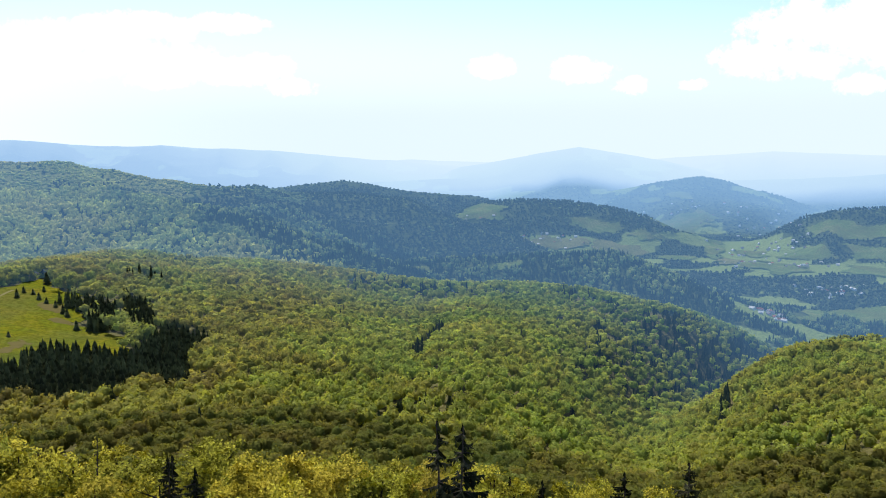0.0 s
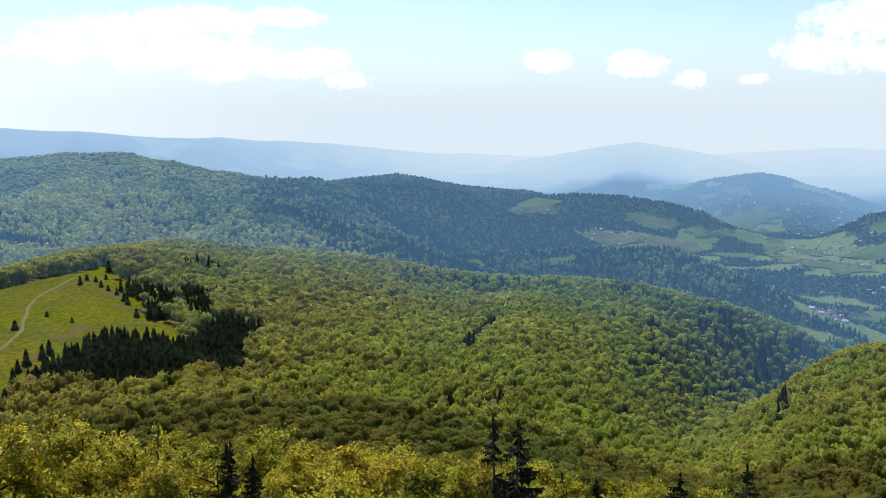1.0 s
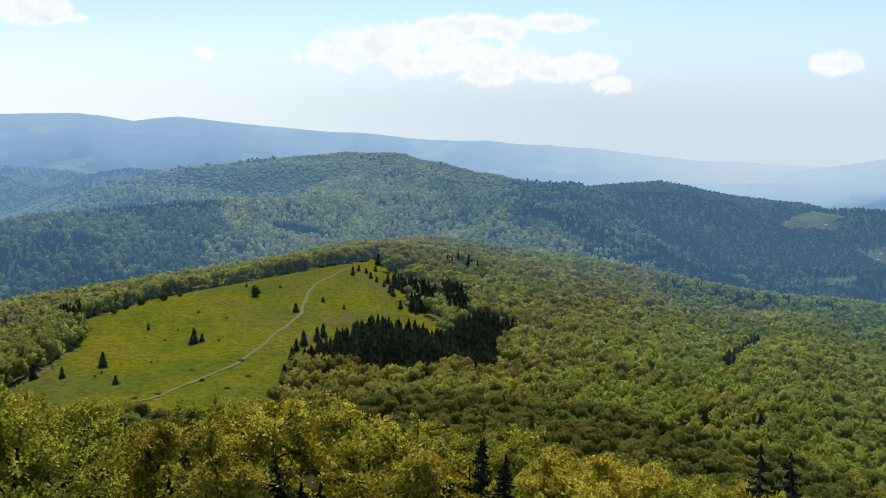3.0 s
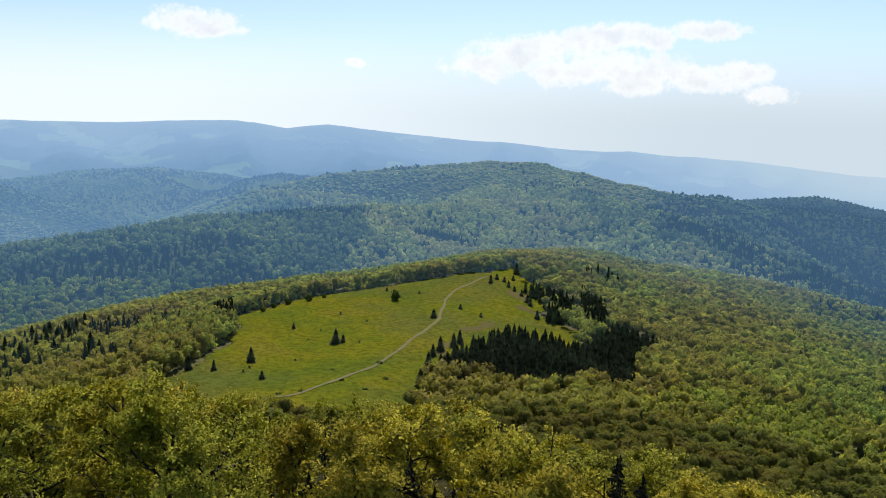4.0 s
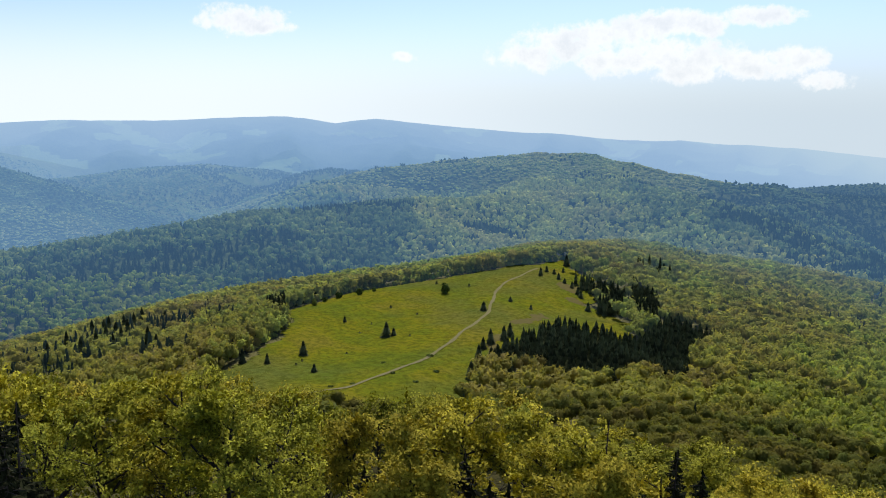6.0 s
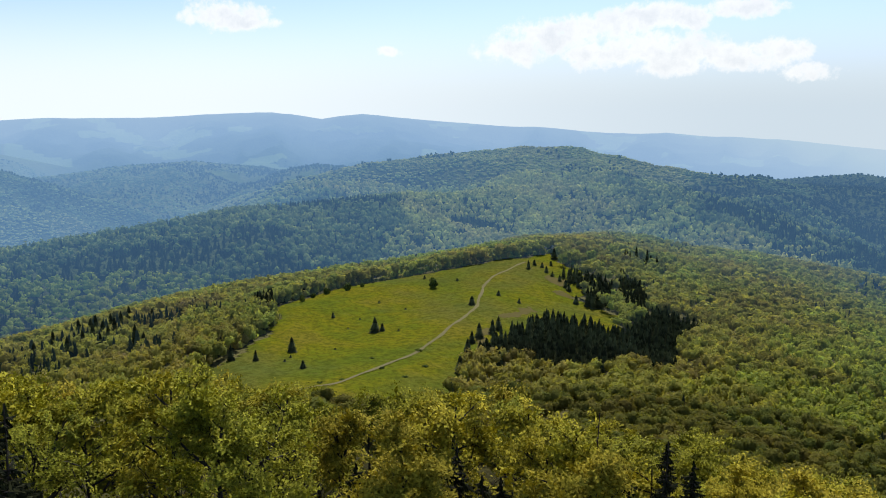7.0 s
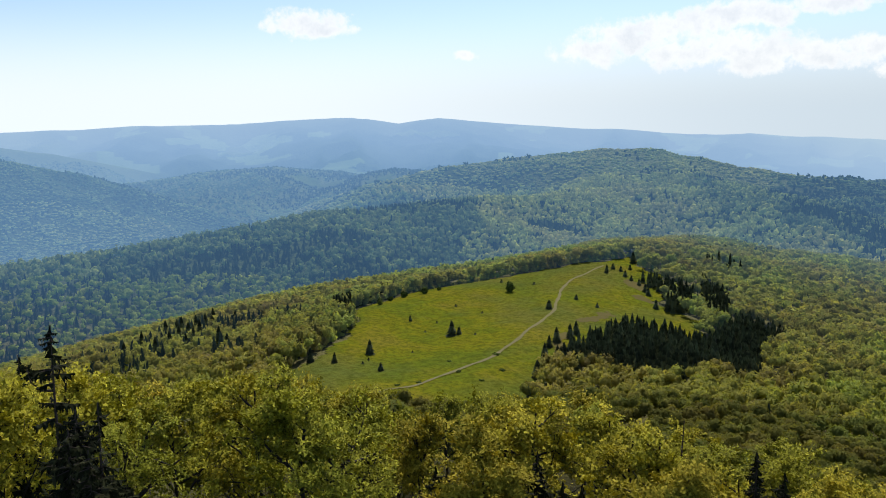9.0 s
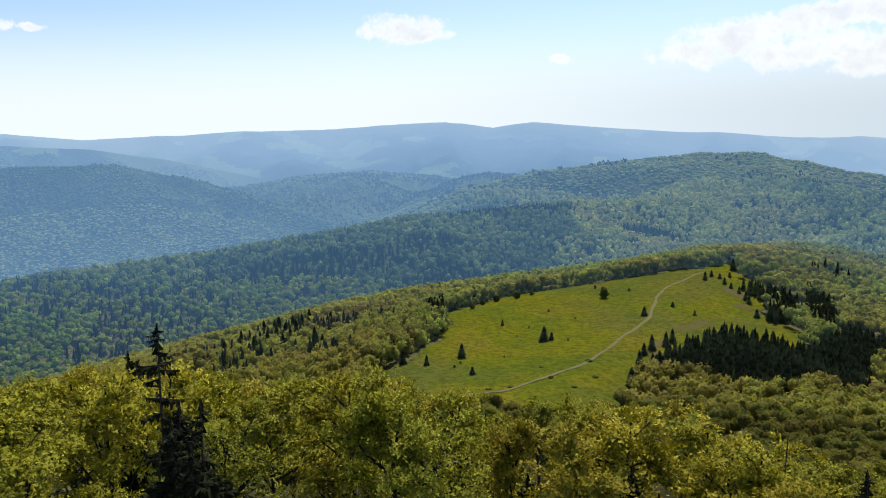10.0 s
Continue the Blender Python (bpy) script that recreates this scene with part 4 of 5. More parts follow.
def beech_meshes(seed, tall, spread, leaves, size, low=0.3, twigs=4, stout=1.0):
    """Trunk with limbs, and a crown of separate leaf sprays in uneven tiers. Returns two meshes."""
    g = random.Random(seed)
    r3 = lambda s: Vector((g.gauss(0, s), g.gauss(0, s), g.gauss(0, s)))
    trunk, p = [], Vector((0, 0, -0.6))
    lean = Vector((g.uniform(-0.05, 0.05), g.uniform(-0.05, 0.05), 1))
    n = 8
    for i in range(n):
        trunk.append(p.copy())
        p = p + lean * tall * 0.92 / (n - 1) + Vector((g.gauss(0, 0.12), g.gauss(0, 0.12), 0))
    pieces = [tube(trunk, [(0.19 * (1 - 0.88 * i / (n - 1)) + 0.015) * stout for i in range(n)], 7)]
    tips = [trunk[-1]]
    for k in range(18):
        u = low + (0.95 - low) * (k + g.random()) / 18
        f = u * (n - 1)
        i = min(int(f), n - 2)
        base = trunk[i].lerp(trunk[i + 1], f - i)
        a = k * 2.4 + g.uniform(-0.5, 0.5)
        reach = spread * (1.05 - 0.75 * max(0, (u - 0.45) / 0.55) ** 1.5) * g.uniform(0.7, 1.15)
        rise = g.uniform(0.35, 0.8) + 0.5 * u
        d = Vector((math.cos(a), math.sin(a), rise)).normalized()
        pts, q = [base], base.copy()
        for j in range(4):
            d = (d + r3(0.16) + Vector((0, 0, -0.04))).normalized()
            q = q + d * reach / 3.4
            pts.append(q.copy())
        pieces.append(tube(pts, [0.075 * (1.15 - u * 0.6) * stout, 0.055 * stout, 0.04 * stout, 0.026 * stout, 0.012], 4 if twigs else 3))
        tips += [pts[2], pts[3], pts[4]]
        for j in range(4):
            s = pts[g.choice((1, 2, 3))]
            e = (d + r3(0.55)).normalized() * reach * g.uniform(0.3, 0.55)
            tips += [s + e * 0.55, s + e]
            if j >= twigs:
                continue
            pieces.append(tube([s, s + e * 0.5, s + e], [0.026, 0.018, 0.008], 3))
    wood_v, wood_f = join(pieces)
    tip = np.array([tuple(t) for t in tips])
    gen = np.random.default_rng(seed)
    up = np.clip(tip[:, 2] / tall, 0, 1) ** 3.2 + 0.04
    fans = leaves // 46                           # flat sprays of leaves along the twigs
    pick = tip[gen.choice(len(tip), fans, p=up / up.sum())]
    mid = pick + gen.normal(size=(fans, 3)) * np.array((0.26, 0.26, 0.16)) * (spread / 3.0)
    out = mid - (0, 0, tall * 0.55)
    out /= np.linalg.norm(out, axis=1)[:, None]
    lie = out * 0.5 + (0, 0, 0.8) + gen.normal(size=(fans, 3)) * 0.6
    lie /= np.linalg.norm(lie, axis=1)[:, None]
    own = np.repeat(np.arange(fans), 46)
    off = gen.normal(size=(fans * 46, 3)) * (size * 2.6)
    off -= lie[own] * (off * lie[own]).sum(1)[:, None] * 0.72
    c = mid[own] + off
    s = size * gen.uniform(0.55, 1.25, (len(c), 1))
    m = lie[own] + gen.normal(size=(len(c), 3)) * 0.4
    m /= np.linalg.norm(m, axis=1)[:, None]
    a = np.cross(m, gen.normal(size=(len(c), 3)))
    a /= np.linalg.norm(a, axis=1)[:, None]
    b = np.cross(m, a)
    sprays = np.stack([c + a * s * 1.2, c + b * s * 0.75 - a * s * 0.6, c - b * s * 0.75 - a * s * 0.6], 1)
    soft = m * 0.65 + out[own] * 0.5
    soft /= np.linalg.norm(soft, axis=1)[:, None]
    crown = mesh_from("crown", sprays.reshape(-1, 3), np.arange(len(c) * 3).reshape(-1, 3), [M_FRESH], True, None, np.repeat(soft, 3, axis=0))
    return mesh_from("trunk", wood_v, wood_f, [M_BARK], True), crown


def spruce_meshes(seed, tall, spread, whorls, bare_top=0.0):
    """A near spruce: straight trunk, whorls of drooping boughs hung with needle fronds."""
    g = random.Random(seed)
    pts = [Vector((g.gauss(0, 0.03), g.gauss(0, 0.03), -0.5 + (tall + 0.5) * i / 7)) for i in range(8)]
    pieces = [tube(pts, [0.02 + 0.13 * (1 - i / 7) for i in range(8)], 6)]
    verts, faces = [], []
    for w in range(whorls):
        u = 0.3 + 0.69 * (w + g.random() * 0.6) / whorls
        z = tall * u
        reach = spread * ((1 - u) ** 0.68 * 0.95 + 0.05) * g.uniform(0.8, 1.15)
        thin = u > 1 - bare_top
        for k in range(3 if thin else 8 if u < 0.75 else 6):
            z = tall * min(0.985, u + g.uniform(-0.025, 0.025))
            if thin and g.random() < (0.35 if bare_top < 0.4 else 0.2 if u > 0.95 else 0.72):
                continue
            a = g.uniform(0, 6.2832)
            d = Vector((math.cos(a), math.sin(a), 0))
            side = Vector((-d.y, d.x, 0))
            ln = reach * g.uniform(0.6, 1.15)
            spine = [Vector((0, 0, z)) + d * ln * s + Vector((0, 0, ln * (0.10 * s - 0.42 * s * s + 0.16 * s ** 3 * (1 + u)))) for s in (0, 0.3, 0.6, 0.85, 1.0)]
            pieces.append(tube(spine[:3], [0.025, 0.018, 0.01], 3))
            for j in range(4):
                p, q = spine[j], spine[j + 1]
                for sgn in (-1, 1, -0.4, 0.4):
                    wide = min(0.30, ln * (0.20, 0.26, 0.20, 0.12)[j]) * g.uniform(0.5, 1.3)
                    drop = Vector((g.gauss(0, 0.25) * wide, g.gauss(0, 0.25) * wide, -wide * (g.uniform(0.5, 1.5) if abs(sgn) > 0.5 else g.uniform(1.1, 2.2))))
                    k0 = len(verts)
                    tip = p.lerp(q, 0.6) + side * sgn * wide * 1.2 + drop * 1.1 + d * wide * 0.4
                    verts += [p, q, tip]
                    faces.append((k0, k0 + 1, k0 + 2))
                    verts += [p.lerp(q, 0.5), q + d * wide * 0.2, q - side * sgn * wide * g.uniform(0.3, 1.0) + drop * g.uniform(0.2, 0.8) + d * wide * 0.7]
                    faces.append((k0 + 3, k0 + 4, k0 + 5))
    for k in range(10):
        a = k * 2.4
        k0 = len(verts)
        z = tall * (0.93 + 0.007 * k)
        o = 0.28 - 0.022 * k
        verts += [Vector((0, 0, z + 0.25)), Vector((math.cos(a) * o, math.sin(a) * o, z - 0.05)), Vector((0, 0, z - 0.1))]
        faces.append((k0, k0 + 1, k0 + 2))
    bark_v, bark_f = join(pieces)
    return (mesh_from("trunk", bark_v, bark_f, [M_SPRUCEBARK], True),
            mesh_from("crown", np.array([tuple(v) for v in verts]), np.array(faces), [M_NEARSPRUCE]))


def plant(name, meshes, at, label, category, group, turn=0.0, size=(1, 1, 1), crown_label=""):
    """One tree: an empty at its foot with its trunk and crown."""
    tree = thing(name, at, label, category, group)
    tree.matrix_basis = Matrix.LocRotScale(at, Euler((0, 0, turn)), size)
    part("trunk", meshes[0], tree)
    if meshes[1]:
        part("crown", meshes[1], tree, crown_label)
    return tree


# open-crowned beeches with stout dark limbs: degrees left, metres out, degrees of the top, spread
OPEN_BEECHES = ((45.4, 34, -16.7, 4.2), (59.0, 36, -14.6, 3.6))


# the summit's own beeches, below the lookout
def plant_summit():
    g = random.Random(5)
    front = [beech_meshes(150 + i, 13.0, 2.9, 21000, 0.064, 0.36, 3) for i in range(6)]
    near = [beech_meshes(100 + i, 13.0, 2.9, 7400, 0.090, 0.40, 3) for i in range(6)]
    back = [beech_meshes(200 + i, 12.0, 3.0, 3200, 0.125, 0.5, 0) for i in range(5)]
    for n, (az, r, top, spread) in enumerate(OPEN_BEECHES):
        foot = land_at(az, r)
        tall = EYE + r * math.tan(radians(top)) - foot.z
        plant("beech_tree", beech_meshes(400 + n, tall, spread, 12000, 0.060, 0.42, 4, 1.7), foot, "open-crowned beech with stout dark limbs and coppery young leaves", "tree", "beeches below the lookout")
    labels = ("young beech in fresh yellow-green spring leaf below the lookout", "beech with coppery young leaves on the summit slope", "slender beech in bright green leaf among its neighbours")
    spots = []
    for _ in range(9000):
        az, r = g.uniform(-31, 76), math.sqrt(g.uniform(27 ** 2, 92 ** 2))
        x, y = polar(az, r)
        gap = 4.5 if r < 48 else 5.6 if r < 61 else 6.6
        if any((x - a) ** 2 + (y - b) ** 2 < gap * gap for a, b in spots):
            continue
        if any((x - a) ** 2 + (y - b) ** 2 < 3.0 ** 2 for a, b in SPRUCE_FEET):
            continue
        if any(abs(az - a) < 1.5 and r < d for a, d, *_ in SPRUCES):
            continue
        if any(math.hypot(x - polar(a, d)[0], y - polar(a, d)[1]) < 4.2 or (abs(az - a) < 4.5 and r < d) for a, d, *_ in OPEN_BEECHES):
            continue
        foot = land_at(az, r)
        top = r * math.tan(radians(float(canopy_line(az)) + 1.5 - abs(g.gauss(0, 0.8 if r < 55 else 1.3)))) + EYE
        tall = min(top - foot.z, 17.5 * g.uniform(0.88, 1.1))
        if tall < 5.5:
            continue
        spots.append((x, y))
        k = g.randrange(3)
        pool = front if r < 36 else near if r < 61 else back
        i = g.randrange(len(pool))
        ref = 13.0 * 0.98 if r < 61 else 12.0 * 0.98
        w = tall / ref
        plant("beech_tree", pool[i], foot, labels[k], "tree", "beeches below the lookout", g.uniform(0, 6.28), (g.uniform(0.85, 1.1) * w ** 0.5, g.uniform(0.85, 1.1) * w ** 0.5, w))
    return len(spots)


def broken_limb(tree, tall, az):
    """One long bare limb that turns up beside the top, with a last tuft of needles."""
    side = Vector((-math.cos(radians(az)), -math.sin(radians(az)), 0))
    pts = [Vector((0, 0, tall - 2.1)), side * 0.35 + Vector((0, 0, tall - 2.05)), side * 0.62 + Vector((0, 0, tall - 1.75)), side * 0.72 + Vector((0, 0, tall - 1.2))]
    limb = part("limb", mesh_from("limb", *map(np.array, tube(pts, [0.05, 0.04, 0.03, 0.012], 5)), [M_SPRUCEBARK], True), tree, "bare grey limb bent upwards")
    g = random.Random(91)
    v = []
    for k in range(40):
        c = pts[2].lerp(pts[3], g.uniform(0.1, 1.1))
        out = Vector((g.gauss(0, 1), g.gauss(0, 1), g.gauss(-0.3, 0.6))).normalized() * g.uniform(0.10, 0.22)
        v += [c, c + out + Vector((0, 0, 0.05)), c + out * 0.8 - Vector((0, 0, 0.07))]
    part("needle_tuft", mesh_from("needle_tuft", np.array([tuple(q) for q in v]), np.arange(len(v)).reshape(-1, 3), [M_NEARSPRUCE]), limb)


# summit spruces: degrees left, metres out, degrees of the tip, spread, bare top
SPRUCES = (
    (0.5, 26, -18.8, 2.2, 0.25), (-1.25, 25, -19.1, 3.0, 0.1), (9.3, 40, -21.4, 1.7, 0.2), (18.3, 39, -19.9, 1.4, 0.25),
    (-6.75, 38, -22.5, 1.6, 0.2), (-12.3, 42, -21.7, 2.4, 0.1), (-16.5, 42, -20.7, 2.6, 0.1), (-4.5, 62, -22.3, 1.8, 0.1),
    (63.2, 30, -11.0, 2.3, 0.5), (64.8, 47, -12.7, 1.5, 0.1), (62.2, 27, -16.0, 3.0, 0), (60.8, 29, -15.8, 2.3, 0.15), (62.7, 26, -17.0, 2.6, 0), (61.6, 25, -18.4, 2.6, 0),
    (39.5, 33, -21.6, 2.3, 0.05), (34.8, 33, -22.1, 2.2, 0.05), (32.6, 33, -20.7, 2.0, 0.05), (30.9, 33, -22.5, 2.2, 0.05), (29.6, 33, -22.6, 2.2, 0.05), (26.2, 33, -22.6, 2.4, 0.05), (21.5, 33, -21.1, 2.4, 0.05), (18.6, 33, -20.0, 1.8, 0.05), (16.9, 32, -20.9, 2.0, 0.05),
)
SPRUCE_FEET = [polar(a, r) for a, r, *_ in SPRUCES]
for n, (az, r, tip, spread, bare) in enumerate(SPRUCES):
    foot = land_at(az, r)
    tall = EYE + r * math.tan(radians(tip)) - foot.z
    tree = plant("spruce_tree", spruce_meshes(300 + n, tall, spread, int(tall * 3.8), bare), foot,
          "tall dark spruce with a thin broken top among beeches" if bare > 0.2 else "dark green spruce standing among the summit's beeches", "tree", "spruces below the lookout")
    if bare > 0.4:
        broken_limb(tree, tall, az)

plant_summit()


def dead_tree(az, r, tip):
    foot = land_at(az, r)
    tall = EYE + r * math.tan(radians(tip)) - foot.z
    g = random.Random(8)
    pts = [Vector((g.gauss(0, 0.05), g.gauss(0, 0.05), -0.5 + (tall + 0.5) * i / 6)) for i in range(7)]
    tree = thing("dead_tree", foot, "bare grey dead spruce trunk with short broken twigs", "dead tree")
    part("trunk", mesh_from("trunk", *map(np.array, tube(pts, [0.13 - 0.018 * i for i in range(7)], 6)), [M_SPRUCEBARK], True), tree)
    for k in range(26):
        z = tall * (0.45 + 0.52 * k / 26)
        a, ln = k * 2.4, g.uniform(0.35, 1.1) * (1.3 - k / 26)
        s = Vector((0, 0, z))
        e = Vector((math.cos(a) * ln, math.sin(a) * ln, z + g.uniform(-0.25, 0.2)))
        part("branch", mesh_from("branch", *map(np.array, tube([s, s.lerp(e, 0.5) + Vector((0, 0, 0.05)), e], [0.04, 0.03, 0.015], 4)), [M_SPRUCEBARK], True), tree)


dead_tree(22.9, 40, -18.4)

# ---- the meadow ridge: plantation, lone spruces, shrubs ----
def cone_meshes(seed, tiers, points):
    v, f, _ = tier_spruce(tiers, points)
    crown = mesh_from("crown", v, f, [M_SPRUCE])
    tv, tf = tube([Vector((0, 0, -0.04)), Vector((0, 0, 0.3)), Vector((0, 0, 0.9))], [0.07, 0.05, 0.015], 5)
    return mesh_from("trunk", np.array(tv), np.array(tf), [M_SPRUCEBARK], True), crown


CONES = [cone_meshes(i, 9, 7) for i in range(6)]


def shrub_meshes(seed):
    v, f, _ = clump_crown(140, 0.16, 1)
    crown = mesh_from("crown", (v - (0, 0, 0.42)) * (1, 1, 0.64), f, [M_SHRUB], True)
    tv, tf = tube([Vector((0, 0, -0.1)), Vector((0.03, 0, 0.25)), Vector((0, 0.02, 0.6))], [0.06, 0.045, 0.02], 5)
    return mesh_from("trunk", np.array(tv), np.array(tf), [M_BARK], True), crown


M_SHRUB = leaf_material("shrub_leaves", ((0.0, (0.05, 0.075, 0.02)), (0.6, (0.08, 0.11, 0.025)), (1.0, (0.12, 0.13, 0.03))), 0.3, by="object")
SHRUBS = [shrub_meshes(i) for i in range(3)]


def cone_tree(az, r, tall, wide, label, group, g):
    at = land_at(az, r)
    plant("spruce_tree", g.choice(CONES), at, label, "tree", group, g.uniform(0, 6.28), (wide, wide * g.uniform(0.85, 1.15), tall))


def plant_ridge():
    g = random.Random(11)
    # dense dark plantation and the belt along the meadow's edge
    rear = []
    for ring, step, lo, hi, label, group, most in ((PLANTATION, 4.4, 8.5, 12.5, "tall dark spruce in the dense plantation beside the meadow", "spruce plantation", 80),
                                                   (SPRUCE_BELT, 4.6, 9.0, 16.0, "dark spruce in the belt at the meadow's edge", "spruce belt", 35),
                                                   (SPRUCE_FILE, 4.8, 12.0, 19.0, "tall dark spruce in a file between the beeches", "spruce belt", 30),
                                                   (SPRUCE_TOP, 7.0, 12.0, 18.0, "dark spruce among the beeches on the ridge top", "spruce belt", 10),
                                                   (MEADOW_EDGE, 4.8, 10.0, 15.0, "dark spruce on the wood's edge by the meadow", "spruces at the wood's edge", 20)):
        xs = [polar(a, d) for a, d in ring]
        x0, x1 = min(p[0] for p in xs), max(p[0] for p in xs)
        y0, y1 = min(p[1] for p in xs), max(p[1] for p in xs)
        stems = []
        for i in range(int((x1 - x0) / step) + 1):
            for j in range(int((y1 - y0) / step) + 1):
                px, py = x0 + i * step + g.uniform(-2, 2), y0 + j * step + g.uniform(-2, 2)
                az, r = math.degrees(math.atan2(-px, py)), math.hypot(px, py)
                if bool(inside(np.array([az]), np.array([r]), ring)[0]) and g.random() < (0.97 if ring is PLANTATION else 0.5 if ring is SPRUCE_TOP else 0.85):
                    stems.append((r, az))
        for n, (r, az) in enumerate(sorted(stems)):
            if n < most:
                cone_tree(az, r, g.uniform(lo, hi), g.uniform(2.6, 3.6), label, group, g)
            else:
                rear.append(tuple(land_at(az, r)))
    rear += [tuple(land_at(17.7 + 5.0 * k / 44 + g.uniform(-0.15, 0.15), 862 + 14 * math.sin(k * 0.21) + g.uniform(-9, 9))) for k in range(45)]
    wood("spruce_plantation", SPRUCE_A, np.array(rear), np.array([g.uniform(2.5, 3.6) for _ in rear]), np.array([g.uniform(9, 13) for _ in rear]), M_SPRUCE, "dense dark stand of spruces behind the meadow's edge")
    row = [tuple(land_at(2.1 - 1.9 * u + g.uniform(-0.3, 0.3), 565 + 125 * u)) for u in [k / 26 for k in range(27)]]
    row += [tuple(land_at(-18.45 - 0.55 * u + g.uniform(0.05, 0.4), 500 + 92 * u)) for u in [k / 20 for k in range(21)]]
    wood("spruce_rows", SPRUCE_A, np.array(row), np.array([g.uniform(2.2, 3.2) for _ in row]), np.array([g.uniform(10, 16) for _ in row]), M_SPRUCEWOOD, "dark rows of spruces along a hollow and a forest track")
    lone = "lone dark spruce standing on the open meadow"
    for az, r, tall, wide in ((42.8, 467, 9.0, 2.2), (45.2, 449, 6.4, 1.5), (46.8, 452, 8.6, 1.8), (42.1, 432, 5.0, 1.6), (37.2, 506, 10.0, 2.8), (36.7, 507, 5.5, 1.7), (30.6, 560, 6.8, 2.3),
                              (28.8, 590, 4.2, 1.5), (40.0, 542, 4.2, 1.4), (25.1, 733, 11.0, 2.4), (26.8, 681, 7.5, 1.8), (23.6, 600, 7.0, 2.0), (36.9, 580, 2.4, 1.0), (26.4, 695, 5.5, 1.6), (25.9, 690, 5.0, 1.6),
                              (25.6, 675, 6.0, 1.7), (25.2, 665, 5.0, 1.6), (24.7, 655, 6.0, 1.8), (24.3, 640, 7.0, 2.0), (24.0, 655, 6.0, 1.8), (24.1, 632, 6.5, 2.0), (25.3, 700, 5.0, 1.6), (27.4, 575, 4.0, 1.3),
                              (31.6, 640, 2.6, 1.2), (33.8, 648, 3.4, 1.2), (31.4, 420, 10.0, 2.6), (31.0, 436, 8.0, 2.3), (30.9, 455, 8.0, 2.0), (30.6, 470, 7.5, 1.8), (30.1, 480, 9.5, 2.1), (29.2, 490, 9.0, 2.2), (28.8, 500, 9.0, 2.2),
                              (39.0, 520, 1.8, 0.9), (43.3, 447, 2.0, 0.9), (42.9, 455, 2.0, 0.9), (38.2, 540, 1.9, 0.9), (35.1, 560, 1.9, 1.0), (39.9, 470, 1.8, 0.8), (35.6, 500, 2.0, 0.9)):
        cone_tree(az, r, tall, wide * 1.55, lone if tall > 3 else "small young spruce on the open meadow", "spruces on the meadow", g)
    # loose group of spruces on the slope beyond the meadow
    for az, r, tall in ((55.8, 557, 11), (56.7, 546, 10), (55.2, 572, 12), (54.6, 583, 11), (54.1, 594, 13), (54.8, 546, 9), (55.3, 600, 12), (53.5, 603, 12), (52.7, 549, 10), (52.2, 531, 8), (53.0, 628, 12),
                        (49.9, 630, 9), (56.0, 612, 12), (57.5, 585, 11), (58.6, 555, 9), (51.6, 608, 9), (48.9, 655, 9), (54.3, 560, 11), (55.0, 615, 12), (53.9, 575, 13)):
        cone_tree(az, r, tall + 3.0, 4.0, "dark spruce standing above the beech wood on the slope", "spruces on the slope", g)
    # dark edge of the wood on the meadow's far side
    edge = ((49.6, 425), (48.6, 445), (47.6, 462), (46.6, 476), (45.6, 492), (44.8, 506), (44.2, 520), (44.2, 545), (44.4, 570), (44.2, 592), (42.8, 612), (41.6, 626))
    for (a0, d0), (a1, d1) in zip(edge, edge[1:]):
        for k in range(3):
            u = (k + g.random()) / 3
            cone_tree(a0 + (a1 - a0) * u + g.uniform(-0.15, 0.45), d0 + (d1 - d0) * u + g.uniform(-4, 6), g.uniform(7, 12), g.uniform(2.2, 3.2), "dark spruce on the wood's edge by the meadow", "spruces at the wood's edge", g)
    for az, r, tall, wide in ((33.2, 620, 8.5, 4.0), (40.4, 615, 6.0, 3.0), (39.0, 622, 6.5, 3.2), (42.0, 590, 6.0, 2.6), (41.3, 606, 4.0, 2.6), (38.0, 632, 4.0, 2.2), (34.2, 452, 1.8, 2.4), (36.8, 418, 1.6, 1.8), (33.8, 425, 1.4, 2.0),
                              (35.2, 405, 1.2, 2.0), (37.4, 440, 1.3, 1.6), (39.5, 400, 1.3, 1.8), (41.0, 395, 1.5, 1.6)):
        at = land_at(az, r)
        plant("shrub", g.choice(SHRUBS), at, "rounded green shrub on the open meadow" if tall > 3 else "low dark juniper bush on the meadow grass", "shrub", "shrubs on the meadow", g.uniform(0, 6.28), (wide, wide, tall))


plant_ridge()


def plant_ridge_beeches():
    g = random.Random(17)
    crowns = [mesh_from("crown", v, f, [M_ROUNDBEECH], True) for v, f, _ in CROWNS_F]
    tv, tf = tube([Vector((0, 0, -0.1)), Vector((0.02, 0, 0.3)), Vector((0, 0.02, 0.9))], [0.05, 0.04, 0.02], 6)
    stem = mesh_from("trunk", np.array(tv), np.array(tf), [M_BARK], True)
    for az, r, wide, tall in RIDGE_BEECHES:
        at = land_at(az, r)
        tree = thing("beech_tree", at, "broad round-crowned beech in green leaf above the meadow", "tree", "beeches on the ridge")
        tree.rotation_euler = (0, 0, g.uniform(0, 6.28))
        trunk = part("trunk", stem, tree)
        trunk.scale = (wide, wide, tall * 0.6)
        crown = part("crown", g.choice(crowns), tree)
        crown.location, crown.scale = (0, 0, tall * 0.14), (wide, wide * g.uniform(0.9, 1.1), tall * 0.45)


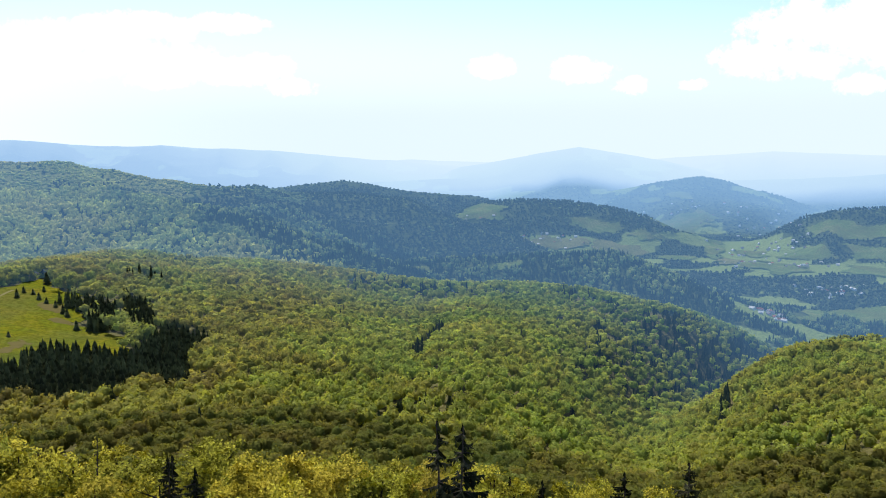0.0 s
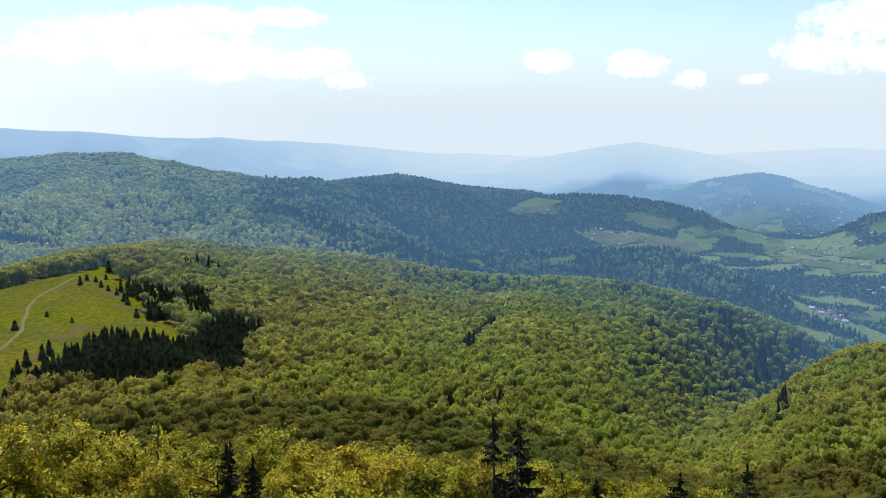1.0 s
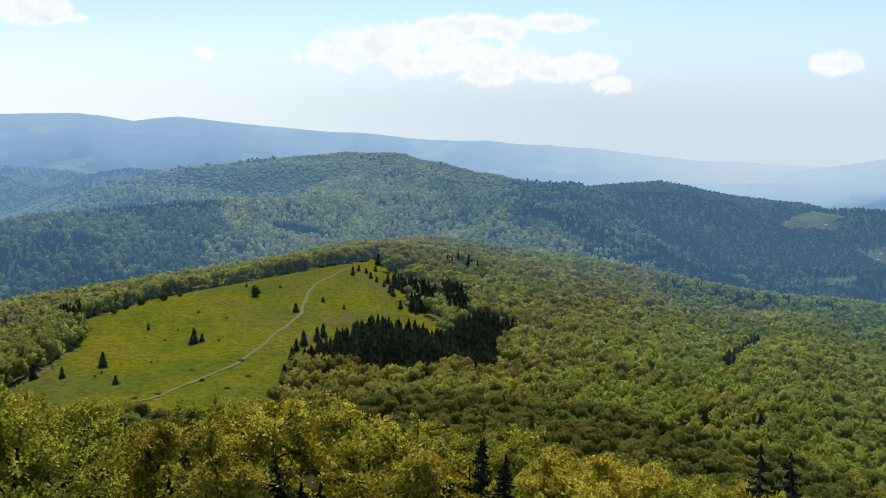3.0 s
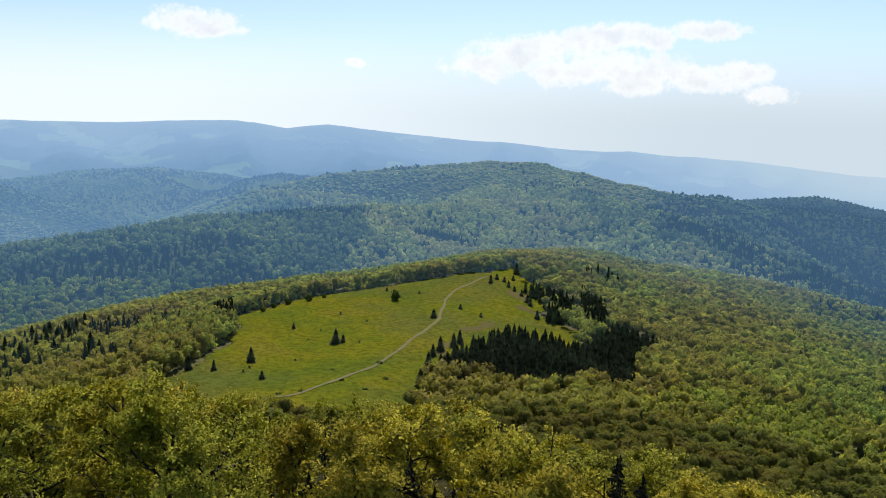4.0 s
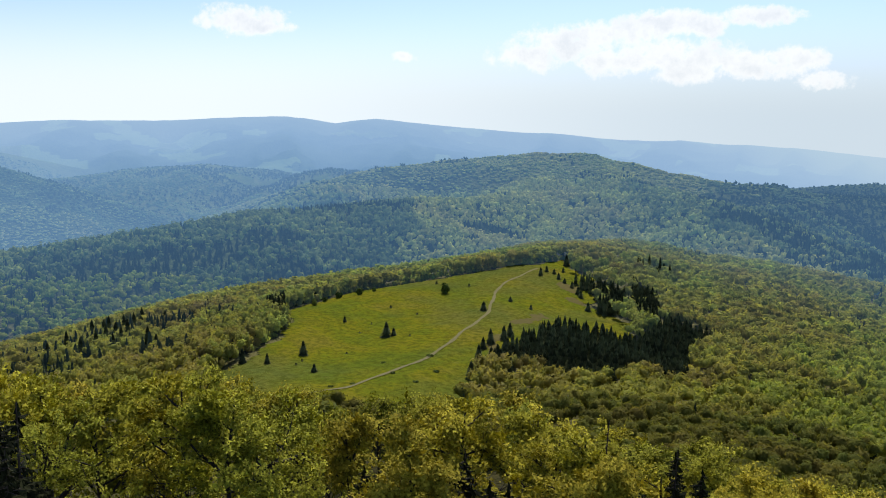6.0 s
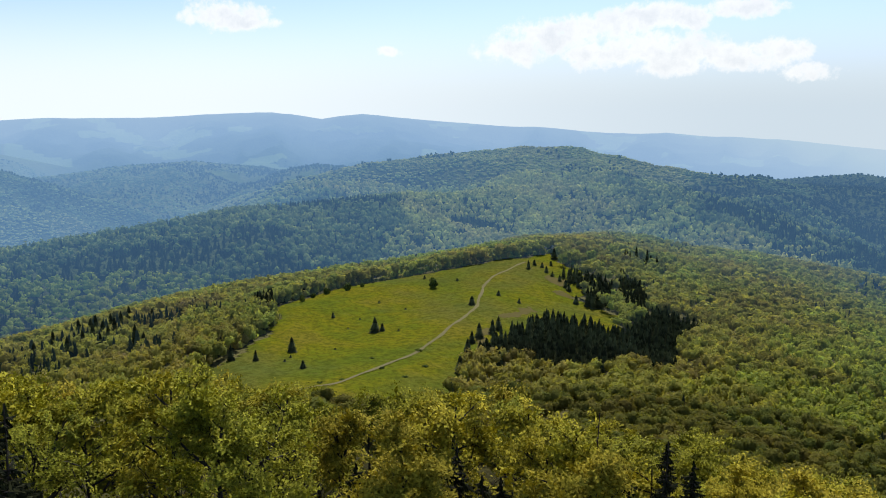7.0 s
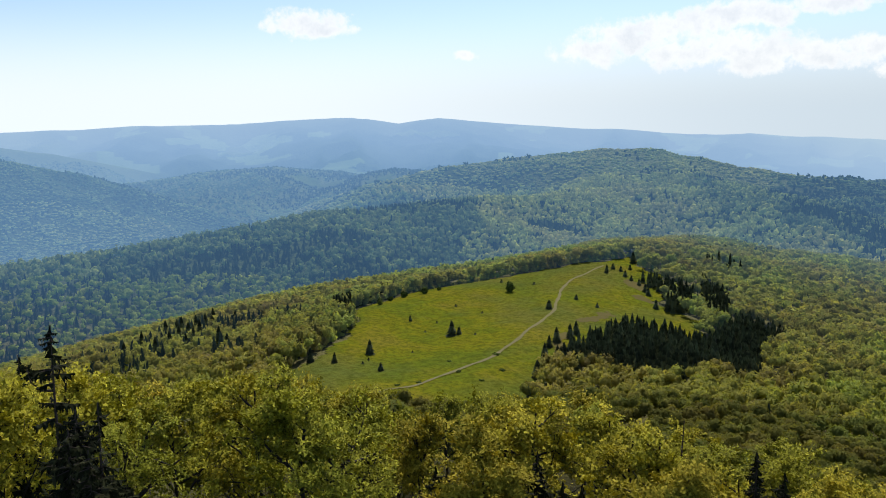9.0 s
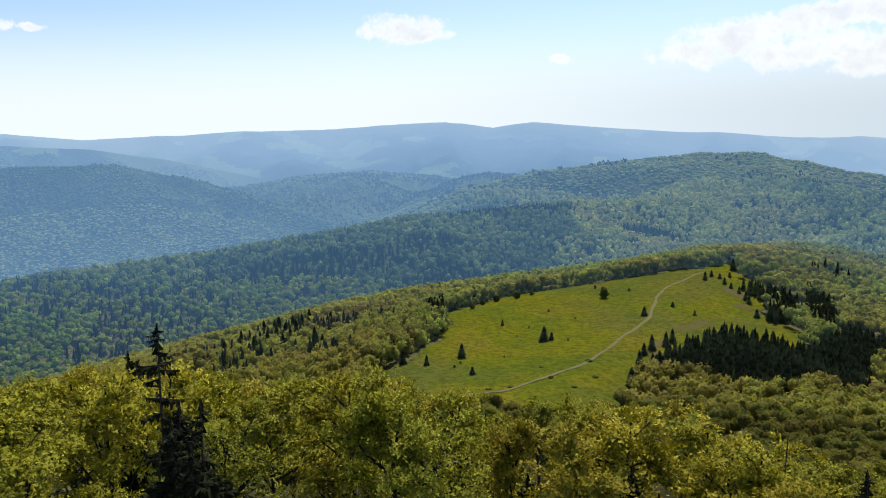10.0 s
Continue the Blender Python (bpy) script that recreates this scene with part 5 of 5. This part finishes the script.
plant_ridge_beeches()
tagged(new("forest_track", strip("forest_track", ((-18.3, 498), (-18.6, 520), (-18.7, 545), (-19.1, 590)), 3.0, M_PATH, 0.7, 2)), "pale stony forest track cut through the beech wood", "track", kind="structure")

# ---- villages in the valley ----
def house(at, turn, w, d, h, roof_mat, label):
    home = thing("house", at, label, "house", "village houses")
    home.rotation_euler = (0, 0, turn)
    bm = bmesh.new()
    bmesh.ops.create_cube(bm, size=1, matrix=Matrix.LocRotScale((0, 0, h / 2 - 1), None, (w, d, h + 2)))
    me = bpy.data.meshes.new("wall")
    bm.to_mesh(me)
    bm.free()
    me.materials.append(M_PLASTER)
    part("wall", me, home)
    e, t, k = 0.6, 0.3, h + d * 0.42
    v = [(-w / 2 - e, -d / 2 - e, h - 0.4), (w / 2 + e, -d / 2 - e, h - 0.4), (w / 2 + e, 0, k), (-w / 2 - e, 0, k), (-w / 2 - e, d / 2 + e, h - 0.4), (w / 2 + e, d / 2 + e, h - 0.4)]
    v += [(x, y, z + t) for x, y, z in v]
    f = [(0, 3, 2, 1), (3, 4, 5, 2), (6, 7, 8, 9), (9, 8, 11, 10), (0, 1, 7, 6), (4, 10, 11, 5), (0, 6, 9, 3), (3, 9, 10, 4), (1, 2, 8, 7), (2, 5, 11, 8)]
    part("roof", mesh_from("roof", np.array(v), np.array(f), [roof_mat]), home)


def build_villages():
    g = random.Random(21)
    names = ("pale plastered house with a light sheet roof", "white house with a reddish tiled roof", "white house with a dark grey roof")
    for az, r, n, da, dr in ((-6.6, 2440, 20, 2.0, 22), (-21.2, 2540, 26, 2.3, 60), (-20.6, 2270, 14, 1.6, 40), (-21.4, 1560, 18, 0.8, 25), (-25.2, 1990, 20, 1.5, 25), (-20.6, 3060, 22, 2.2, 90),
                             (-16.0, 3160, 10, 1.2, 30), (4.8, 1460, 2, 0.3, 5), (-23.5, 2350, 8, 1.5, 50), (-2.0, 2560, 5, 0.7, 20), (-24.5, 2750, 8, 1.8, 60)):
        for _ in range(int(n * 1.3)):
            a, d = az + g.gauss(0, da * 0.8), r + g.gauss(0, dr)
            k = g.choice((0, 0, 1, 2))
            big = g.uniform(0.4, 0.65)
            house(land_at(a, d), g.uniform(0, 3.14), 13 * big, 9 * big, 5.5 * big, M_ROOFS[k], names[k])


build_villages()
